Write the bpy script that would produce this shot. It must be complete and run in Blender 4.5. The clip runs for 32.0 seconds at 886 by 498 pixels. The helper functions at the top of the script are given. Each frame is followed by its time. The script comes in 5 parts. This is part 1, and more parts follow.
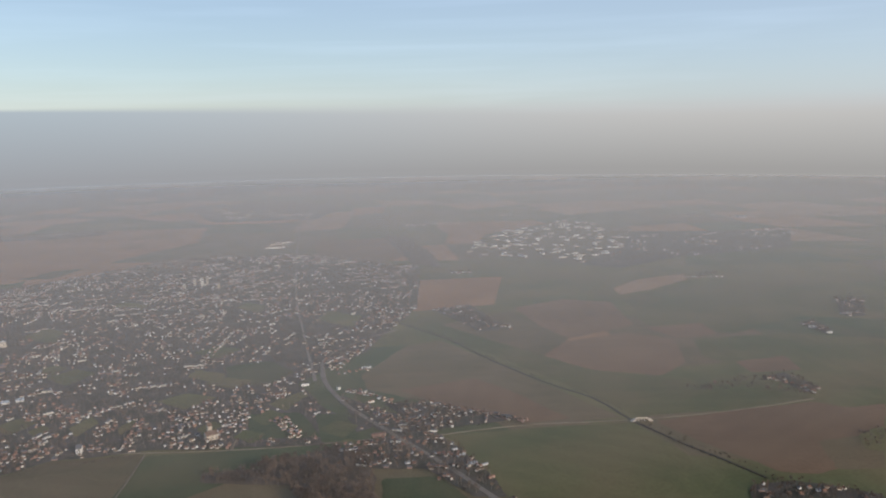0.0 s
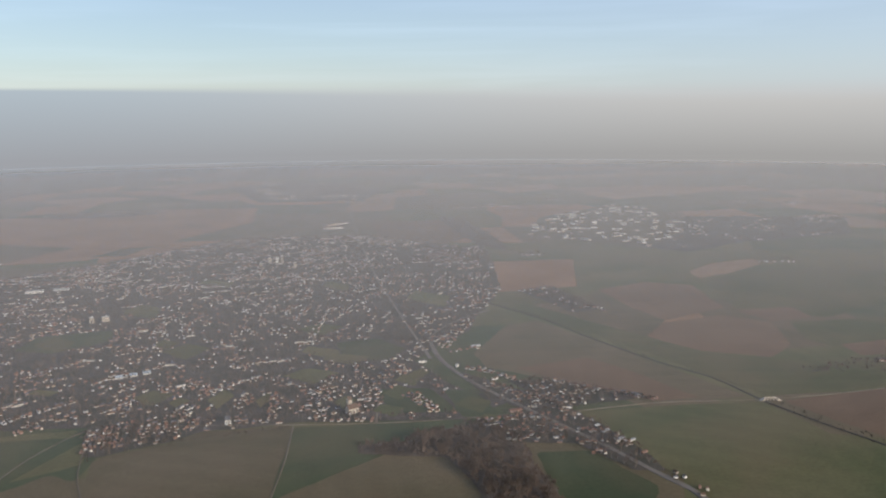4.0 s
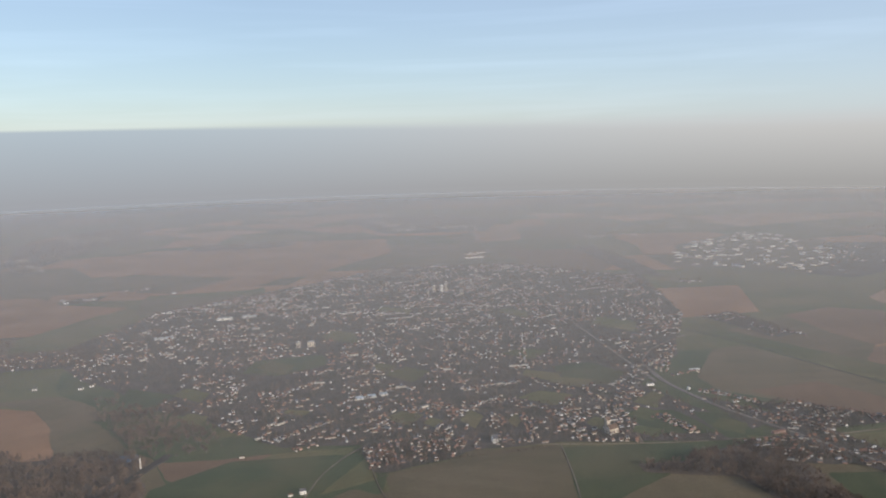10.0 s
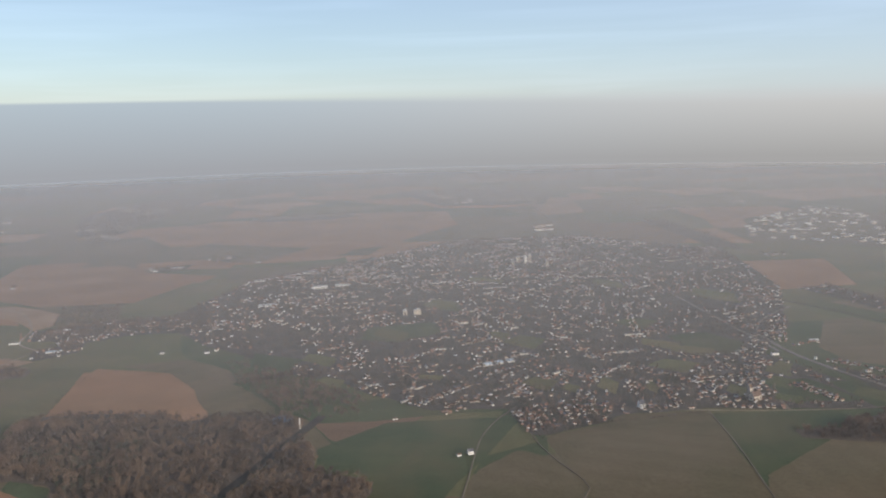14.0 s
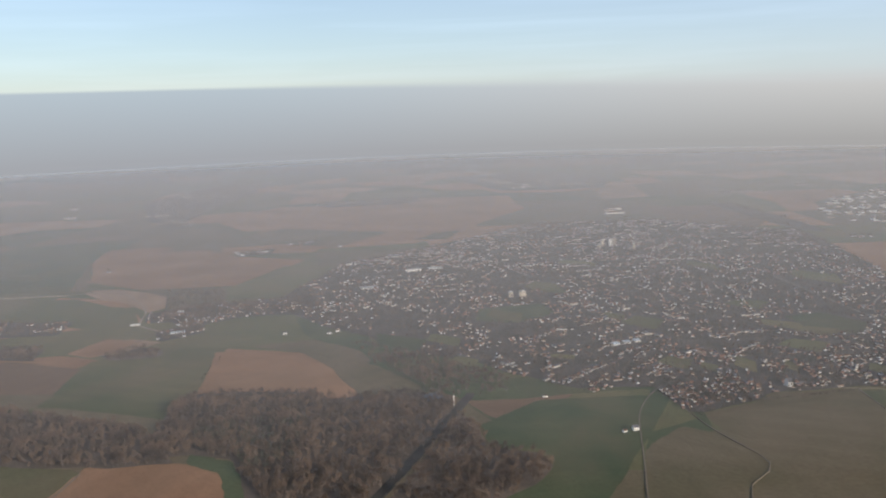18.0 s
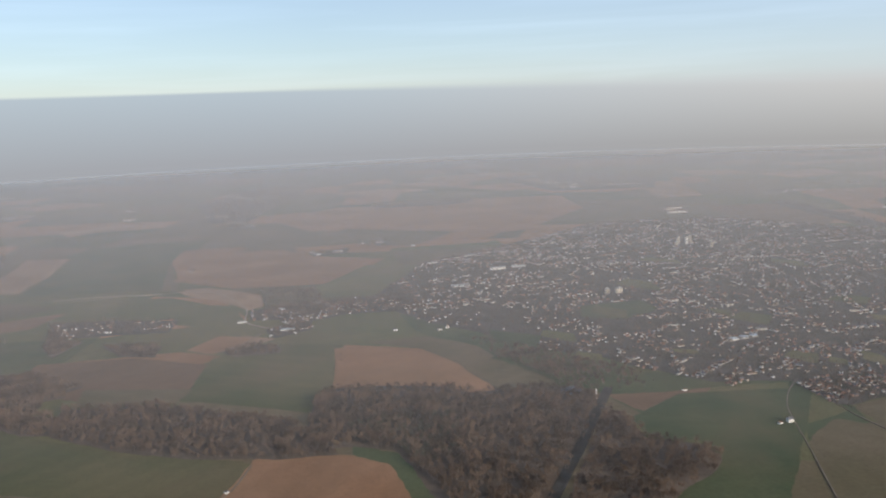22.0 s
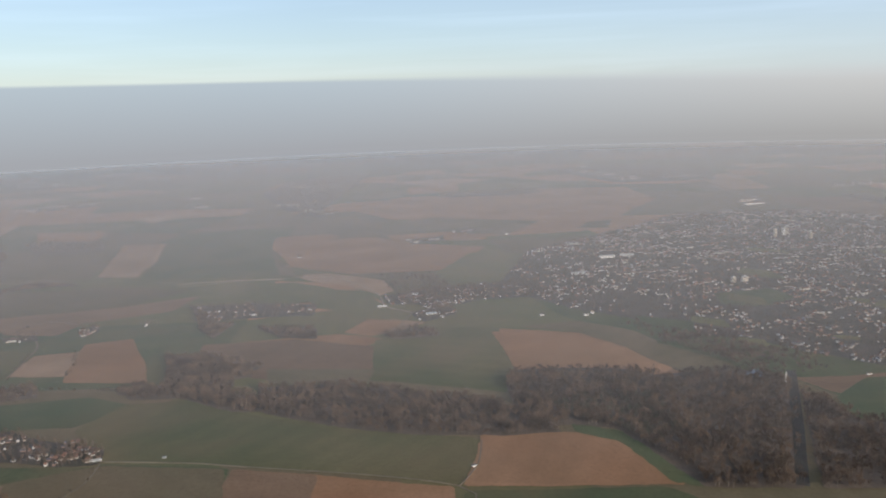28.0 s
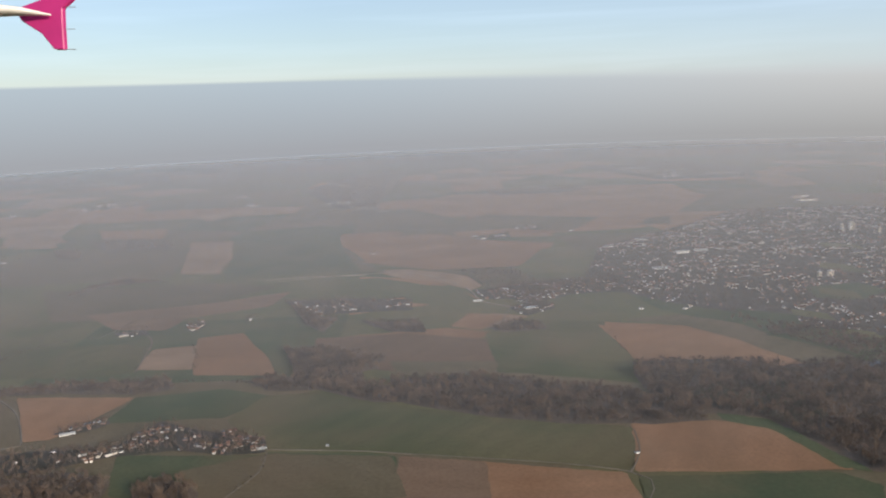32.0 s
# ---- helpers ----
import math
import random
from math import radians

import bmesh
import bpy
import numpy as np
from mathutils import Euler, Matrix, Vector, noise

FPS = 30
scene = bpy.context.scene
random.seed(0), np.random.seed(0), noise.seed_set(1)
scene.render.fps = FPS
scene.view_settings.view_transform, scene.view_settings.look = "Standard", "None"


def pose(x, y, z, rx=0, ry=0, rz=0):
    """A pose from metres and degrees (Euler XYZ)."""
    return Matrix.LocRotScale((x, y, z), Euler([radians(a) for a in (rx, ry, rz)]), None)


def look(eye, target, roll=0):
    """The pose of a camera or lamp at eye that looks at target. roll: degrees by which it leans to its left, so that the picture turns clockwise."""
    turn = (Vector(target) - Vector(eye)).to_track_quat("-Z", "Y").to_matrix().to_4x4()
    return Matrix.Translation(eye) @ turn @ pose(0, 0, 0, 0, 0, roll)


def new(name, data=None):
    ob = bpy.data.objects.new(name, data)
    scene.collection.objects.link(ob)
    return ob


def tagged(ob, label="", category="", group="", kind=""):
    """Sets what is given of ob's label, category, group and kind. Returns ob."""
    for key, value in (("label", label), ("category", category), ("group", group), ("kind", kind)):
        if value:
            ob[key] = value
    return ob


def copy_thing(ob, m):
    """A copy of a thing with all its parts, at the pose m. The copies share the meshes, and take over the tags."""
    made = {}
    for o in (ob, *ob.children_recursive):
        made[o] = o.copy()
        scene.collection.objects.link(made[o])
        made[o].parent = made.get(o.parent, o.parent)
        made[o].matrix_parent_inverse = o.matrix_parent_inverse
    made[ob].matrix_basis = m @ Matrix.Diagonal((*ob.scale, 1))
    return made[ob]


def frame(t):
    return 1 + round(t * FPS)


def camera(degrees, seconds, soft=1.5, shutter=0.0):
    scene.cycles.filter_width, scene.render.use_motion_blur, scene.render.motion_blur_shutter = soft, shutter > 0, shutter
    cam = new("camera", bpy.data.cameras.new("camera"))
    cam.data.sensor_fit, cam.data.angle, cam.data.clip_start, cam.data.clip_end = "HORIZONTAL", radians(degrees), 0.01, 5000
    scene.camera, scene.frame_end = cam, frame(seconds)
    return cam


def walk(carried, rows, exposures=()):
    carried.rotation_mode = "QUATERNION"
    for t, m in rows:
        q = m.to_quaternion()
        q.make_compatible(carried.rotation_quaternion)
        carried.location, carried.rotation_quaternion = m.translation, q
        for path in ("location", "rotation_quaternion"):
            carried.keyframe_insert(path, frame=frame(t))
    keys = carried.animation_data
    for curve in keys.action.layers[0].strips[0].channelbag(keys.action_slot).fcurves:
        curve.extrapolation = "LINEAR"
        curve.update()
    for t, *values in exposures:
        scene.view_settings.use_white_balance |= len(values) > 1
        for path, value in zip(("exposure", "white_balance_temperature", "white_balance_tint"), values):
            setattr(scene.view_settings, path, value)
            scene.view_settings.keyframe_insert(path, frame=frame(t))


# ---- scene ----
cam = camera(56.6, 32.0, soft=2.0)
# seconds, eye x y z in metres, yaw, pitch, roll in degrees
ROWS = [
    (0.0, 3.80, -2.54, 288.45, -10.84, -8.59, 1.31),
    (0.5, -12.28, -1.22, 288.64, -11.12, -9.08, 1.16),
    (1.0, -28.34, 0.04, 288.77, -11.20, -9.63, 0.69),
    (1.5, -44.39, 1.26, 288.85, -11.38, -9.89, 1.04),
    (2.0, -60.41, 2.42, 288.87, -10.99, -9.83, 1.13),
    (2.5, -76.41, 3.53, 288.85, -10.78, -9.78, 1.02),
    (3.0, -92.39, 4.60, 288.79, -10.53, -9.64, 1.00),
    (3.5, -108.35, 5.61, 288.69, -10.55, -9.68, 0.79),
    (5.5, -171.98, 9.18, 287.95, -9.55, -9.74, 0.71),
    (6.0, -187.83, 9.96, 287.70, -9.44, -9.74, 0.86),
    (6.5, -203.67, 10.68, 287.43, -9.19, -9.65, 0.73),
    (7.0, -219.48, 11.36, 287.14, -8.80, -9.66, 0.81),
    (7.5, -235.27, 11.99, 286.84, -8.44, -9.32, 0.85),
    (8.0, -251.04, 12.58, 286.53, -7.67, -9.11, 1.10),
    (8.5, -266.80, 13.12, 286.21, -7.24, -8.79, 1.29),
    (9.0, -282.53, 13.61, 285.88, -6.94, -8.51, 1.29),
    (9.5, -298.24, 14.06, 285.55, -6.56, -7.71, 1.59),
    (10.0, -313.94, 14.46, 285.22, -6.03, -7.32, 1.78),
    (10.5, -329.62, 14.82, 284.89, -5.90, -7.62, 1.62),
    (11.0, -345.28, 15.13, 284.55, -5.65, -7.87, 1.65),
    (11.5, -360.92, 15.39, 284.23, -5.41, -8.04, 1.72),
    (12.0, -376.55, 15.61, 283.91, -5.22, -8.19, 1.70),
    (12.5, -392.16, 15.78, 283.60, -5.00, -8.38, 1.66),
    (13.0, -407.75, 15.91, 283.30, -4.83, -8.52, 1.76),
    (13.5, -423.34, 15.99, 283.01, -4.75, -8.82, 1.69),
    (14.0, -438.91, 16.02, 282.73, -4.60, -9.04, 1.56),
    (14.5, -454.46, 16.01, 282.46, -4.23, -9.34, 1.58),
    (16.5, -516.59, 15.49, 281.58, -3.56, -9.45, 1.90),
    (17.0, -532.10, 15.25, 281.40, -3.45, -9.73, 1.82),
    (17.5, -547.61, 14.95, 281.25, -3.40, -9.85, 1.90),
    (18.0, -563.11, 14.61, 281.11, -3.18, -9.91, 1.98),
    (18.5, -578.61, 14.22, 281.00, -3.06, -9.90, 2.08),
    (19.0, -594.11, 13.78, 280.91, -3.02, -9.74, 2.04),
    (19.5, -609.61, 13.29, 280.85, -2.83, -9.59, 2.13),
    (20.0, -625.11, 12.75, 280.80, -2.83, -9.70, 2.10),
    (20.5, -640.61, 12.15, 280.78, -2.58, -9.74, 2.06),
    (21.0, -656.11, 11.51, 280.79, -2.49, -9.81, 2.26),
    (21.5, -671.63, 10.82, 280.81, -2.38, -9.82, 2.25),
    (22.0, -687.15, 10.07, 280.86, -2.33, -9.73, 2.36),
    (22.5, -702.68, 9.27, 280.93, -2.54, -9.34, 2.15),
    (23.0, -718.22, 8.42, 281.03, -2.05, -9.30, 2.34),
    (23.5, -733.77, 7.52, 281.14, -1.86, -9.31, 2.46),
    (24.0, -749.34, 6.55, 281.28, -1.81, -9.31, 2.44),
    (24.5, -764.93, 5.54, 281.44, -1.79, -9.27, 2.55),
    (25.0, -780.54, 4.46, 281.62, -1.99, -9.50, 2.27),
    (25.5, -796.16, 3.33, 281.82, -1.89, -9.52, 2.24),
    (27.5, -858.93, -1.78, 282.79, -1.96, -10.08, 1.94),
    (28.0, -874.69, -3.20, 283.07, -1.95, -10.26, 1.87),
    (28.5, -890.49, -4.70, 283.37, -1.72, -10.26, 1.93),
    (29.0, -906.33, -6.25, 283.67, -1.90, -10.37, 1.98),
    (29.5, -922.21, -7.87, 283.98, -1.43, -10.41, 2.14),
    (30.0, -938.13, -9.56, 284.31, -1.65, -10.34, 2.08),
    (30.5, -954.09, -11.31, 284.64, -1.28, -10.43, 2.09),
    (31.0, -970.10, -13.13, 284.97, -1.50, -10.48, 1.97),
    (31.5, -986.16, -15.02, 285.30, -1.72, -10.43, 2.16),
    (32.0, -1002.27, -16.98, 285.64, -1.62, -10.33, 2.10),
]
walk(cam, [(t, pose(x, y, z, 90 + pitch, roll, yaw)) for t, x, y, z, yaw, pitch, roll in ROWS],
     [(0.0, 0.28), (3.0, 0.30), (8.0, 0.36), (14.0, 0.38), (19.0, 0.43), (32.0, 0.43)])

# ---- light ----
SUN_UP, SUN_TURN = 17.0, 138.0
sky_world = bpy.data.worlds.new("sky")
scene.world = sky_world
sky_world.use_nodes = True
sky = sky_world.node_tree.nodes.new("ShaderNodeTexSky")
sky.sky_type, sky.sun_disc = "NISHITA", False
sky.sun_elevation, sky.sun_rotation = radians(SUN_UP), radians(SUN_TURN)
sky.air_density, sky.dust_density, sky.ozone_density, sky.altitude = 1.0, 0.8, 2.3, 300
# the clear sky, and the pale even light of thin high cloud added to it
cloud = sky_world.node_tree.nodes.new("ShaderNodeBackground")
cloud.inputs[0].default_value, cloud.inputs[1].default_value = (0.66, 0.768, 0.99, 1), 0.31
streak, stretch, tilt = [sky_world.node_tree.nodes.new(k) for k in ("ShaderNodeTexNoise", "ShaderNodeMapping", "ShaderNodeTexCoord")]
stretch.inputs["Scale"].default_value, stretch.inputs["Rotation"].default_value = (1.6, 1.6, 30.0), (0.06, 0.04, 0)
streak.inputs["Scale"].default_value, streak.inputs["Detail"].default_value, streak.inputs["Distortion"].default_value = 1.4, 5, 0.4
wisps = sky_world.node_tree.nodes.new("ShaderNodeMapRange")
wisps.inputs["From Min"].default_value, wisps.inputs["From Max"].default_value = 0.45, 0.75
wisps.inputs["To Min"].default_value, wisps.inputs["To Max"].default_value = 0.258, 0.318
sky_world.node_tree.links.new(tilt.outputs["Generated"], stretch.inputs["Vector"])
sky_world.node_tree.links.new(stretch.outputs[0], streak.inputs["Vector"])
sky_world.node_tree.links.new(streak.outputs["Fac"], wisps.inputs["Value"])
axes, sunward, bright = [sky_world.node_tree.nodes.new(k) for k in ("ShaderNodeSeparateXYZ", "ShaderNodeMapRange", "ShaderNodeMath")]
sunward.inputs["From Min"].default_value, sunward.inputs["From Max"].default_value, sunward.inputs["To Max"].default_value = -0.1, 0.8, 0.135
sky_world.node_tree.links.new(tilt.outputs["Generated"], axes.inputs[0])
sky_world.node_tree.links.new(axes.outputs["X"], sunward.inputs["Value"])
sky_world.node_tree.links.new(wisps.outputs[0], bright.inputs[0])
sky_world.node_tree.links.new(sunward.outputs[0], bright.inputs[1])
sky_world.node_tree.links.new(bright.outputs[0], cloud.inputs[1])
summed = sky_world.node_tree.nodes.new("ShaderNodeAddShader")
clear_sky = sky_world.node_tree.nodes["Background"]
clear_sky.inputs[1].default_value = 0.06
sky_world.node_tree.links.new(sky.outputs[0], clear_sky.inputs[0])
sky_world.node_tree.links.new(clear_sky.outputs[0], summed.inputs[0])
sky_world.node_tree.links.new(cloud.outputs[0], summed.inputs[1])
sky_world.node_tree.links.new(summed.outputs[0], sky_world.node_tree.nodes["World Output"].inputs[0])
sun = new("sun", bpy.data.lights.new("sun", "SUN"))
sun.data.energy, sun.data.angle, sun.data.color = 3.4, radians(1.5), (1.0, 0.86, 0.69)
toward = Vector((math.sin(radians(SUN_TURN)) * math.cos(radians(SUN_UP)), math.cos(radians(SUN_TURN)) * math.cos(radians(SUN_UP)), math.sin(radians(SUN_UP))))
sun.matrix_world = look(toward * 900, (0, 0, 0))

# ---- materials ----
rng = random.Random(7)


def nodes_of(name):
    m = bpy.data.materials.new(name)
    m.use_nodes = True
    return m, m.node_tree, m.node_tree.nodes["Principled BSDF"]


def paint(name, a, b, scale=0.02, fine=0.4, rough=0.9, vary=0.25, bump=0.0, rows=0.0, metal=0.0, island=False):
    """A surface between two colours: broad patches, fine grain, a shift from object to object, faint rows."""
    m, tree, bsdf = nodes_of(name)
    n, link = tree.nodes, tree.links.new
    where = n.new("ShaderNodeNewGeometry")
    broad, grain = n.new("ShaderNodeTexNoise"), n.new("ShaderNodeTexNoise")
    broad.inputs["Scale"].default_value, grain.inputs["Scale"].default_value = scale, fine
    broad.inputs["Detail"].default_value, grain.inputs["Detail"].default_value = 6, 3
    link(where.outputs["Position"], broad.inputs["Vector"])
    link(where.outputs["Position"], grain.inputs["Vector"])
    ramp = n.new("ShaderNodeValToRGB")
    ramp.color_ramp.elements[0].position, ramp.color_ramp.elements[1].position = 0.36, 0.64
    ramp.color_ramp.elements[0].color, ramp.color_ramp.elements[1].color = (*a, 1), (*b, 1)
    link(broad.outputs["Fac"], ramp.inputs["Fac"])
    hsv = n.new("ShaderNodeHueSaturation")
    link(ramp.outputs["Color"], hsv.inputs["Color"])
    value = n.new("ShaderNodeMath")
    value.operation, value.use_clamp = "MULTIPLY_ADD", False
    value.inputs[1].default_value, value.inputs[2].default_value = vary, 1.0 - vary * 0.5
    if island:
        link(where.outputs["Random Per Island"], value.inputs[0])
    else:
        link(n.new("ShaderNodeObjectInfo").outputs["Random"], value.inputs[0])
    grit = n.new("ShaderNodeMath")
    grit.operation = "MULTIPLY_ADD"
    grit.inputs[1].default_value, grit.inputs[2].default_value = 0.5, 0.75
    link(grain.outputs["Fac"], grit.inputs[0])
    both = n.new("ShaderNodeMath")
    both.operation = "MULTIPLY"
    link(value.outputs[0], both.inputs[0])
    link(grit.outputs[0], both.inputs[1])
    last = both
    if rows:
        wave = n.new("ShaderNodeTexWave")
        wave.inputs["Scale"].default_value, wave.inputs["Distortion"].default_value, wave.inputs["Detail"].default_value = 0.012, 5.0, 3
        wave.inputs["Detail Scale"].default_value = 0.05
        turn = n.new("ShaderNodeMapping")
        angle, bearing = n.new("ShaderNodeMath"), n.new("ShaderNodeCombineXYZ")
        angle.operation, angle.inputs[1].default_value = "MULTIPLY", 9.0
        link(n.new("ShaderNodeObjectInfo").outputs["Random"], angle.inputs[0])
        link(angle.outputs[0], bearing.inputs["Z"])
        link(bearing.outputs[0], turn.inputs["Rotation"])
        link(where.outputs["Position"], turn.inputs["Vector"])
        link(turn.outputs[0], wave.inputs["Vector"])
        row = n.new("ShaderNodeMath")
        row.operation = "MULTIPLY_ADD"
        row.inputs[1].default_value, row.inputs[2].default_value = rows, 1 - rows / 2
        link(wave.outputs["Fac"], row.inputs[0])
        last = n.new("ShaderNodeMath")
        last.operation = "MULTIPLY"
        link(both.outputs[0], last.inputs[0])
        link(row.outputs[0], last.inputs[1])
    link(last.outputs[0], hsv.inputs["Value"])
    tint = hsv
    if rows:
        # worn, drier ground in drifting patches of its own
        drift, amount = n.new("ShaderNodeTexNoise"), n.new("ShaderNodeMapRange")
        drift.inputs["Scale"].default_value, drift.inputs["Detail"].default_value, drift.inputs["Distortion"].default_value = 0.0075, 5, 0.6
        link(where.outputs["Position"], drift.inputs["Vector"])
        amount.inputs["From Min"].default_value, amount.inputs["From Max"].default_value, amount.inputs["To Max"].default_value = 0.46, 0.66, 0.32
        link(drift.outputs["Fac"], amount.inputs["Value"])
        tint = n.new("ShaderNodeMix")
        tint.data_type = "RGBA"
        link(amount.outputs[0], tint.inputs["Factor"])
        link(hsv.outputs[0], tint.inputs["A"])
        tint.inputs["B"].default_value = (0.142, 0.098, 0.06, 1)
        link(tint.outputs["Result"], bsdf.inputs["Base Color"])
    else:
        link(hsv.outputs[0], bsdf.inputs["Base Color"])
    bsdf.inputs["Roughness"].default_value, bsdf.inputs["Metallic"].default_value = rough, metal
    bsdf.inputs["Specular IOR Level"].default_value = 0.2
    if bump:
        relief = n.new("ShaderNodeBump")
        relief.inputs["Distance"].default_value, relief.inputs["Strength"].default_value = bump, 0.6
        link(grain.outputs["Fac"], relief.inputs["Height"])
        link(relief.outputs[0], bsdf.inputs["Normal"])
    return m


TONES = {
    "grass": ((0.073, 0.08, 0.035), (0.12, 0.105, 0.052), 0.007, 0.25, 0.07),
    "pasture": ((0.049, 0.066, 0.032), (0.076, 0.082, 0.041), 0.014, 0.25, 0.04),
    "crop": ((0.096, 0.08, 0.045), (0.127, 0.098, 0.06), 0.01, 0.25, 0.07),
    "soil": ((0.205, 0.11, 0.058), (0.262, 0.146, 0.082), 0.01, 0.3, 0.05),
    "fallow": ((0.13, 0.084, 0.052), (0.165, 0.106, 0.066), 0.01, 0.3, 0.06),
    "stubble": ((0.222, 0.14, 0.085), (0.27, 0.176, 0.112), 0.014, 0.3, 0.07),
    "garden": ((0.056, 0.052, 0.038), (0.086, 0.072, 0.062), 0.035, 0.25, 0.0),
    "litter": ((0.082, 0.064, 0.05), (0.118, 0.09, 0.068), 0.05, 0.3, 0.0),
}
GROUND = {k: paint(k, a, b, big, fine, rows=rows) for k, (a, b, big, fine, rows) in TONES.items()}
ROAD = {
    "asphalt": paint("asphalt", (0.142, 0.122, 0.104), (0.178, 0.156, 0.134), 0.05, 0.8, vary=0.05),
    "lane": paint("lane_gravel", (0.12, 0.098, 0.072), (0.17, 0.14, 0.105), 0.05, 0.8, vary=0.1),
    "chalk": paint("chalk_track", (0.21, 0.17, 0.125), (0.28, 0.23, 0.175), 0.05, 0.8, vary=0.1),
    "rail_and_gap": paint("ballast_and_shaded_gap", (0.04, 0.037, 0.033), (0.06, 0.054, 0.046), 0.05, 0.8, vary=0.1),
}
WALLS = [paint("cream_render", (0.46, 0.43, 0.38), (0.62, 0.585, 0.53), 0.3, 2.0, vary=0.5), paint("white_render", (0.60, 0.585, 0.55), (0.72, 0.70, 0.67), 0.3, 2.0),
         paint("brick_red", (0.24, 0.16, 0.128), (0.32, 0.215, 0.175), 0.3, 2.0), paint("sand_render", (0.39, 0.34, 0.28), (0.51, 0.45, 0.38), 0.3, 2.0, vary=0.5)]
ROOFS = [paint("tile_red", (0.15, 0.085, 0.064), (0.22, 0.125, 0.092), 0.4, 1.6), paint("slate", (0.07, 0.07, 0.078), (0.115, 0.115, 0.125), 0.4, 1.6, rough=0.55),
         paint("tile_brown", (0.10, 0.068, 0.05), (0.15, 0.10, 0.075), 0.4, 1.6)]
TWIGS = paint("bare_twigs", (0.064, 0.05, 0.043), (0.152, 0.108, 0.08), 0.05, 0.5, vary=0.3, island=True)
SCRUB = paint("scrub_twigs", (0.052, 0.05, 0.036), (0.10, 0.082, 0.06), 0.03, 0.5, vary=0.6, island=True)
BARK = paint("bark", (0.12, 0.10, 0.085), (0.18, 0.155, 0.13), 0.5, 3.0)
EVERGREEN = paint("evergreen", (0.045, 0.055, 0.042), (0.07, 0.08, 0.055), 0.03, 0.5, vary=0.6, island=True)
WHITE_METAL = paint("white_sheet_metal", (0.40, 0.40, 0.39), (0.52, 0.52, 0.50), 0.06, 1.0, rough=0.5)
GREY_METAL = paint("grey_sheet_metal", (0.20, 0.205, 0.21), (0.28, 0.285, 0.29), 0.06, 1.0, rough=0.45)
BLUE_METAL = paint("pale_blue_sheet_metal", (0.27, 0.32, 0.36), (0.36, 0.41, 0.45), 0.06, 1.0, rough=0.45)
CONCRETE = paint("concrete", (0.50, 0.48, 0.44), (0.60, 0.58, 0.54), 0.2, 1.5)
DARK_PANE = paint("dark_window_glass", (0.05, 0.055, 0.065), (0.08, 0.085, 0.095), 0.5, 1.0, rough=0.2)
PINK = paint("magenta_paint", (0.40, 0.025, 0.15), (0.44, 0.03, 0.165), 0.6, 4.0, rough=0.35, vary=0.0)
WING_WHITE = paint("off_white_wing_paint", (0.72, 0.68, 0.62), (0.78, 0.74, 0.68), 0.6, 4.0, rough=0.4, vary=0.0)
WATER = paint("still_pond", (0.10, 0.115, 0.13), (0.13, 0.14, 0.155), 0.1, 0.5, rough=0.12)


# ---- mesh helpers ----
def mesh_of(name, verts, faces, *materials):
    me = bpy.data.meshes.new(name)
    verts = np.asarray(verts, dtype=np.float32).reshape(-1, 3)
    me.from_pydata(verts.tolist(), [], faces)
    for m in materials:
        me.materials.append(m)
    return me


def bulk(name, verts, tris, material):
    """One mesh out of numpy triangles."""
    me = bpy.data.meshes.new(name)
    me.vertices.add(len(verts))
    me.vertices.foreach_set("co", np.asarray(verts, dtype=np.float32).ravel())
    k = len(tris)
    me.loops.add(k * 3)
    me.loops.foreach_set("vertex_index", np.asarray(tris, dtype=np.int32).ravel())
    me.polygons.add(k)
    me.polygons.foreach_set("loop_start", np.arange(0, k * 3, 3, dtype=np.int32))
    me.update(calc_edges=True)
    me.materials.append(material)
    return me


def part(name, me, parent, label="", m=None, kind=""):
    ob = new(name, me)
    ob.parent = parent
    if m is not None:
        ob.matrix_basis = m
    return tagged(ob, label, kind=kind)


def inside(x, y, poly):
    hit = False
    for (x0, y0), (x1, y1) in zip(poly, poly[1:] + poly[:1]):
        if (y0 > y) != (y1 > y) and x < (x1 - x0) * (y - y0) / (y1 - y0) + x0:
            hit = not hit
    return hit


def area_of(poly):
    return abs(sum(a[0] * b[1] - b[0] * a[1] for a, b in zip(poly, poly[1:] + poly[:1]))) / 2


def scatter(poly, count):
    xs, ys = [p[0] for p in poly], [p[1] for p in poly]
    got = []
    for _ in range(count * 12):
        if len(got) >= count:
            break
        x, y = rng.uniform(min(xs), max(xs)), rng.uniform(min(ys), max(ys))
        if inside(x, y, poly):
            got.append((x, y))
    return got


LAYER = [0.05]
FIELD_WORDS = {"grass": "dull green winter grass field", "pasture": "dark green pasture beside the settlement", "crop": "pale olive field of young winter crop",
               "soil": "bare reddish brown ploughed field", "fallow": "dull brown fallow field with thin weeds", "stubble": "pale tan stubble field", "garden": "dark garden ground among the houses", "litter": "brown leaf litter under bare trees"}


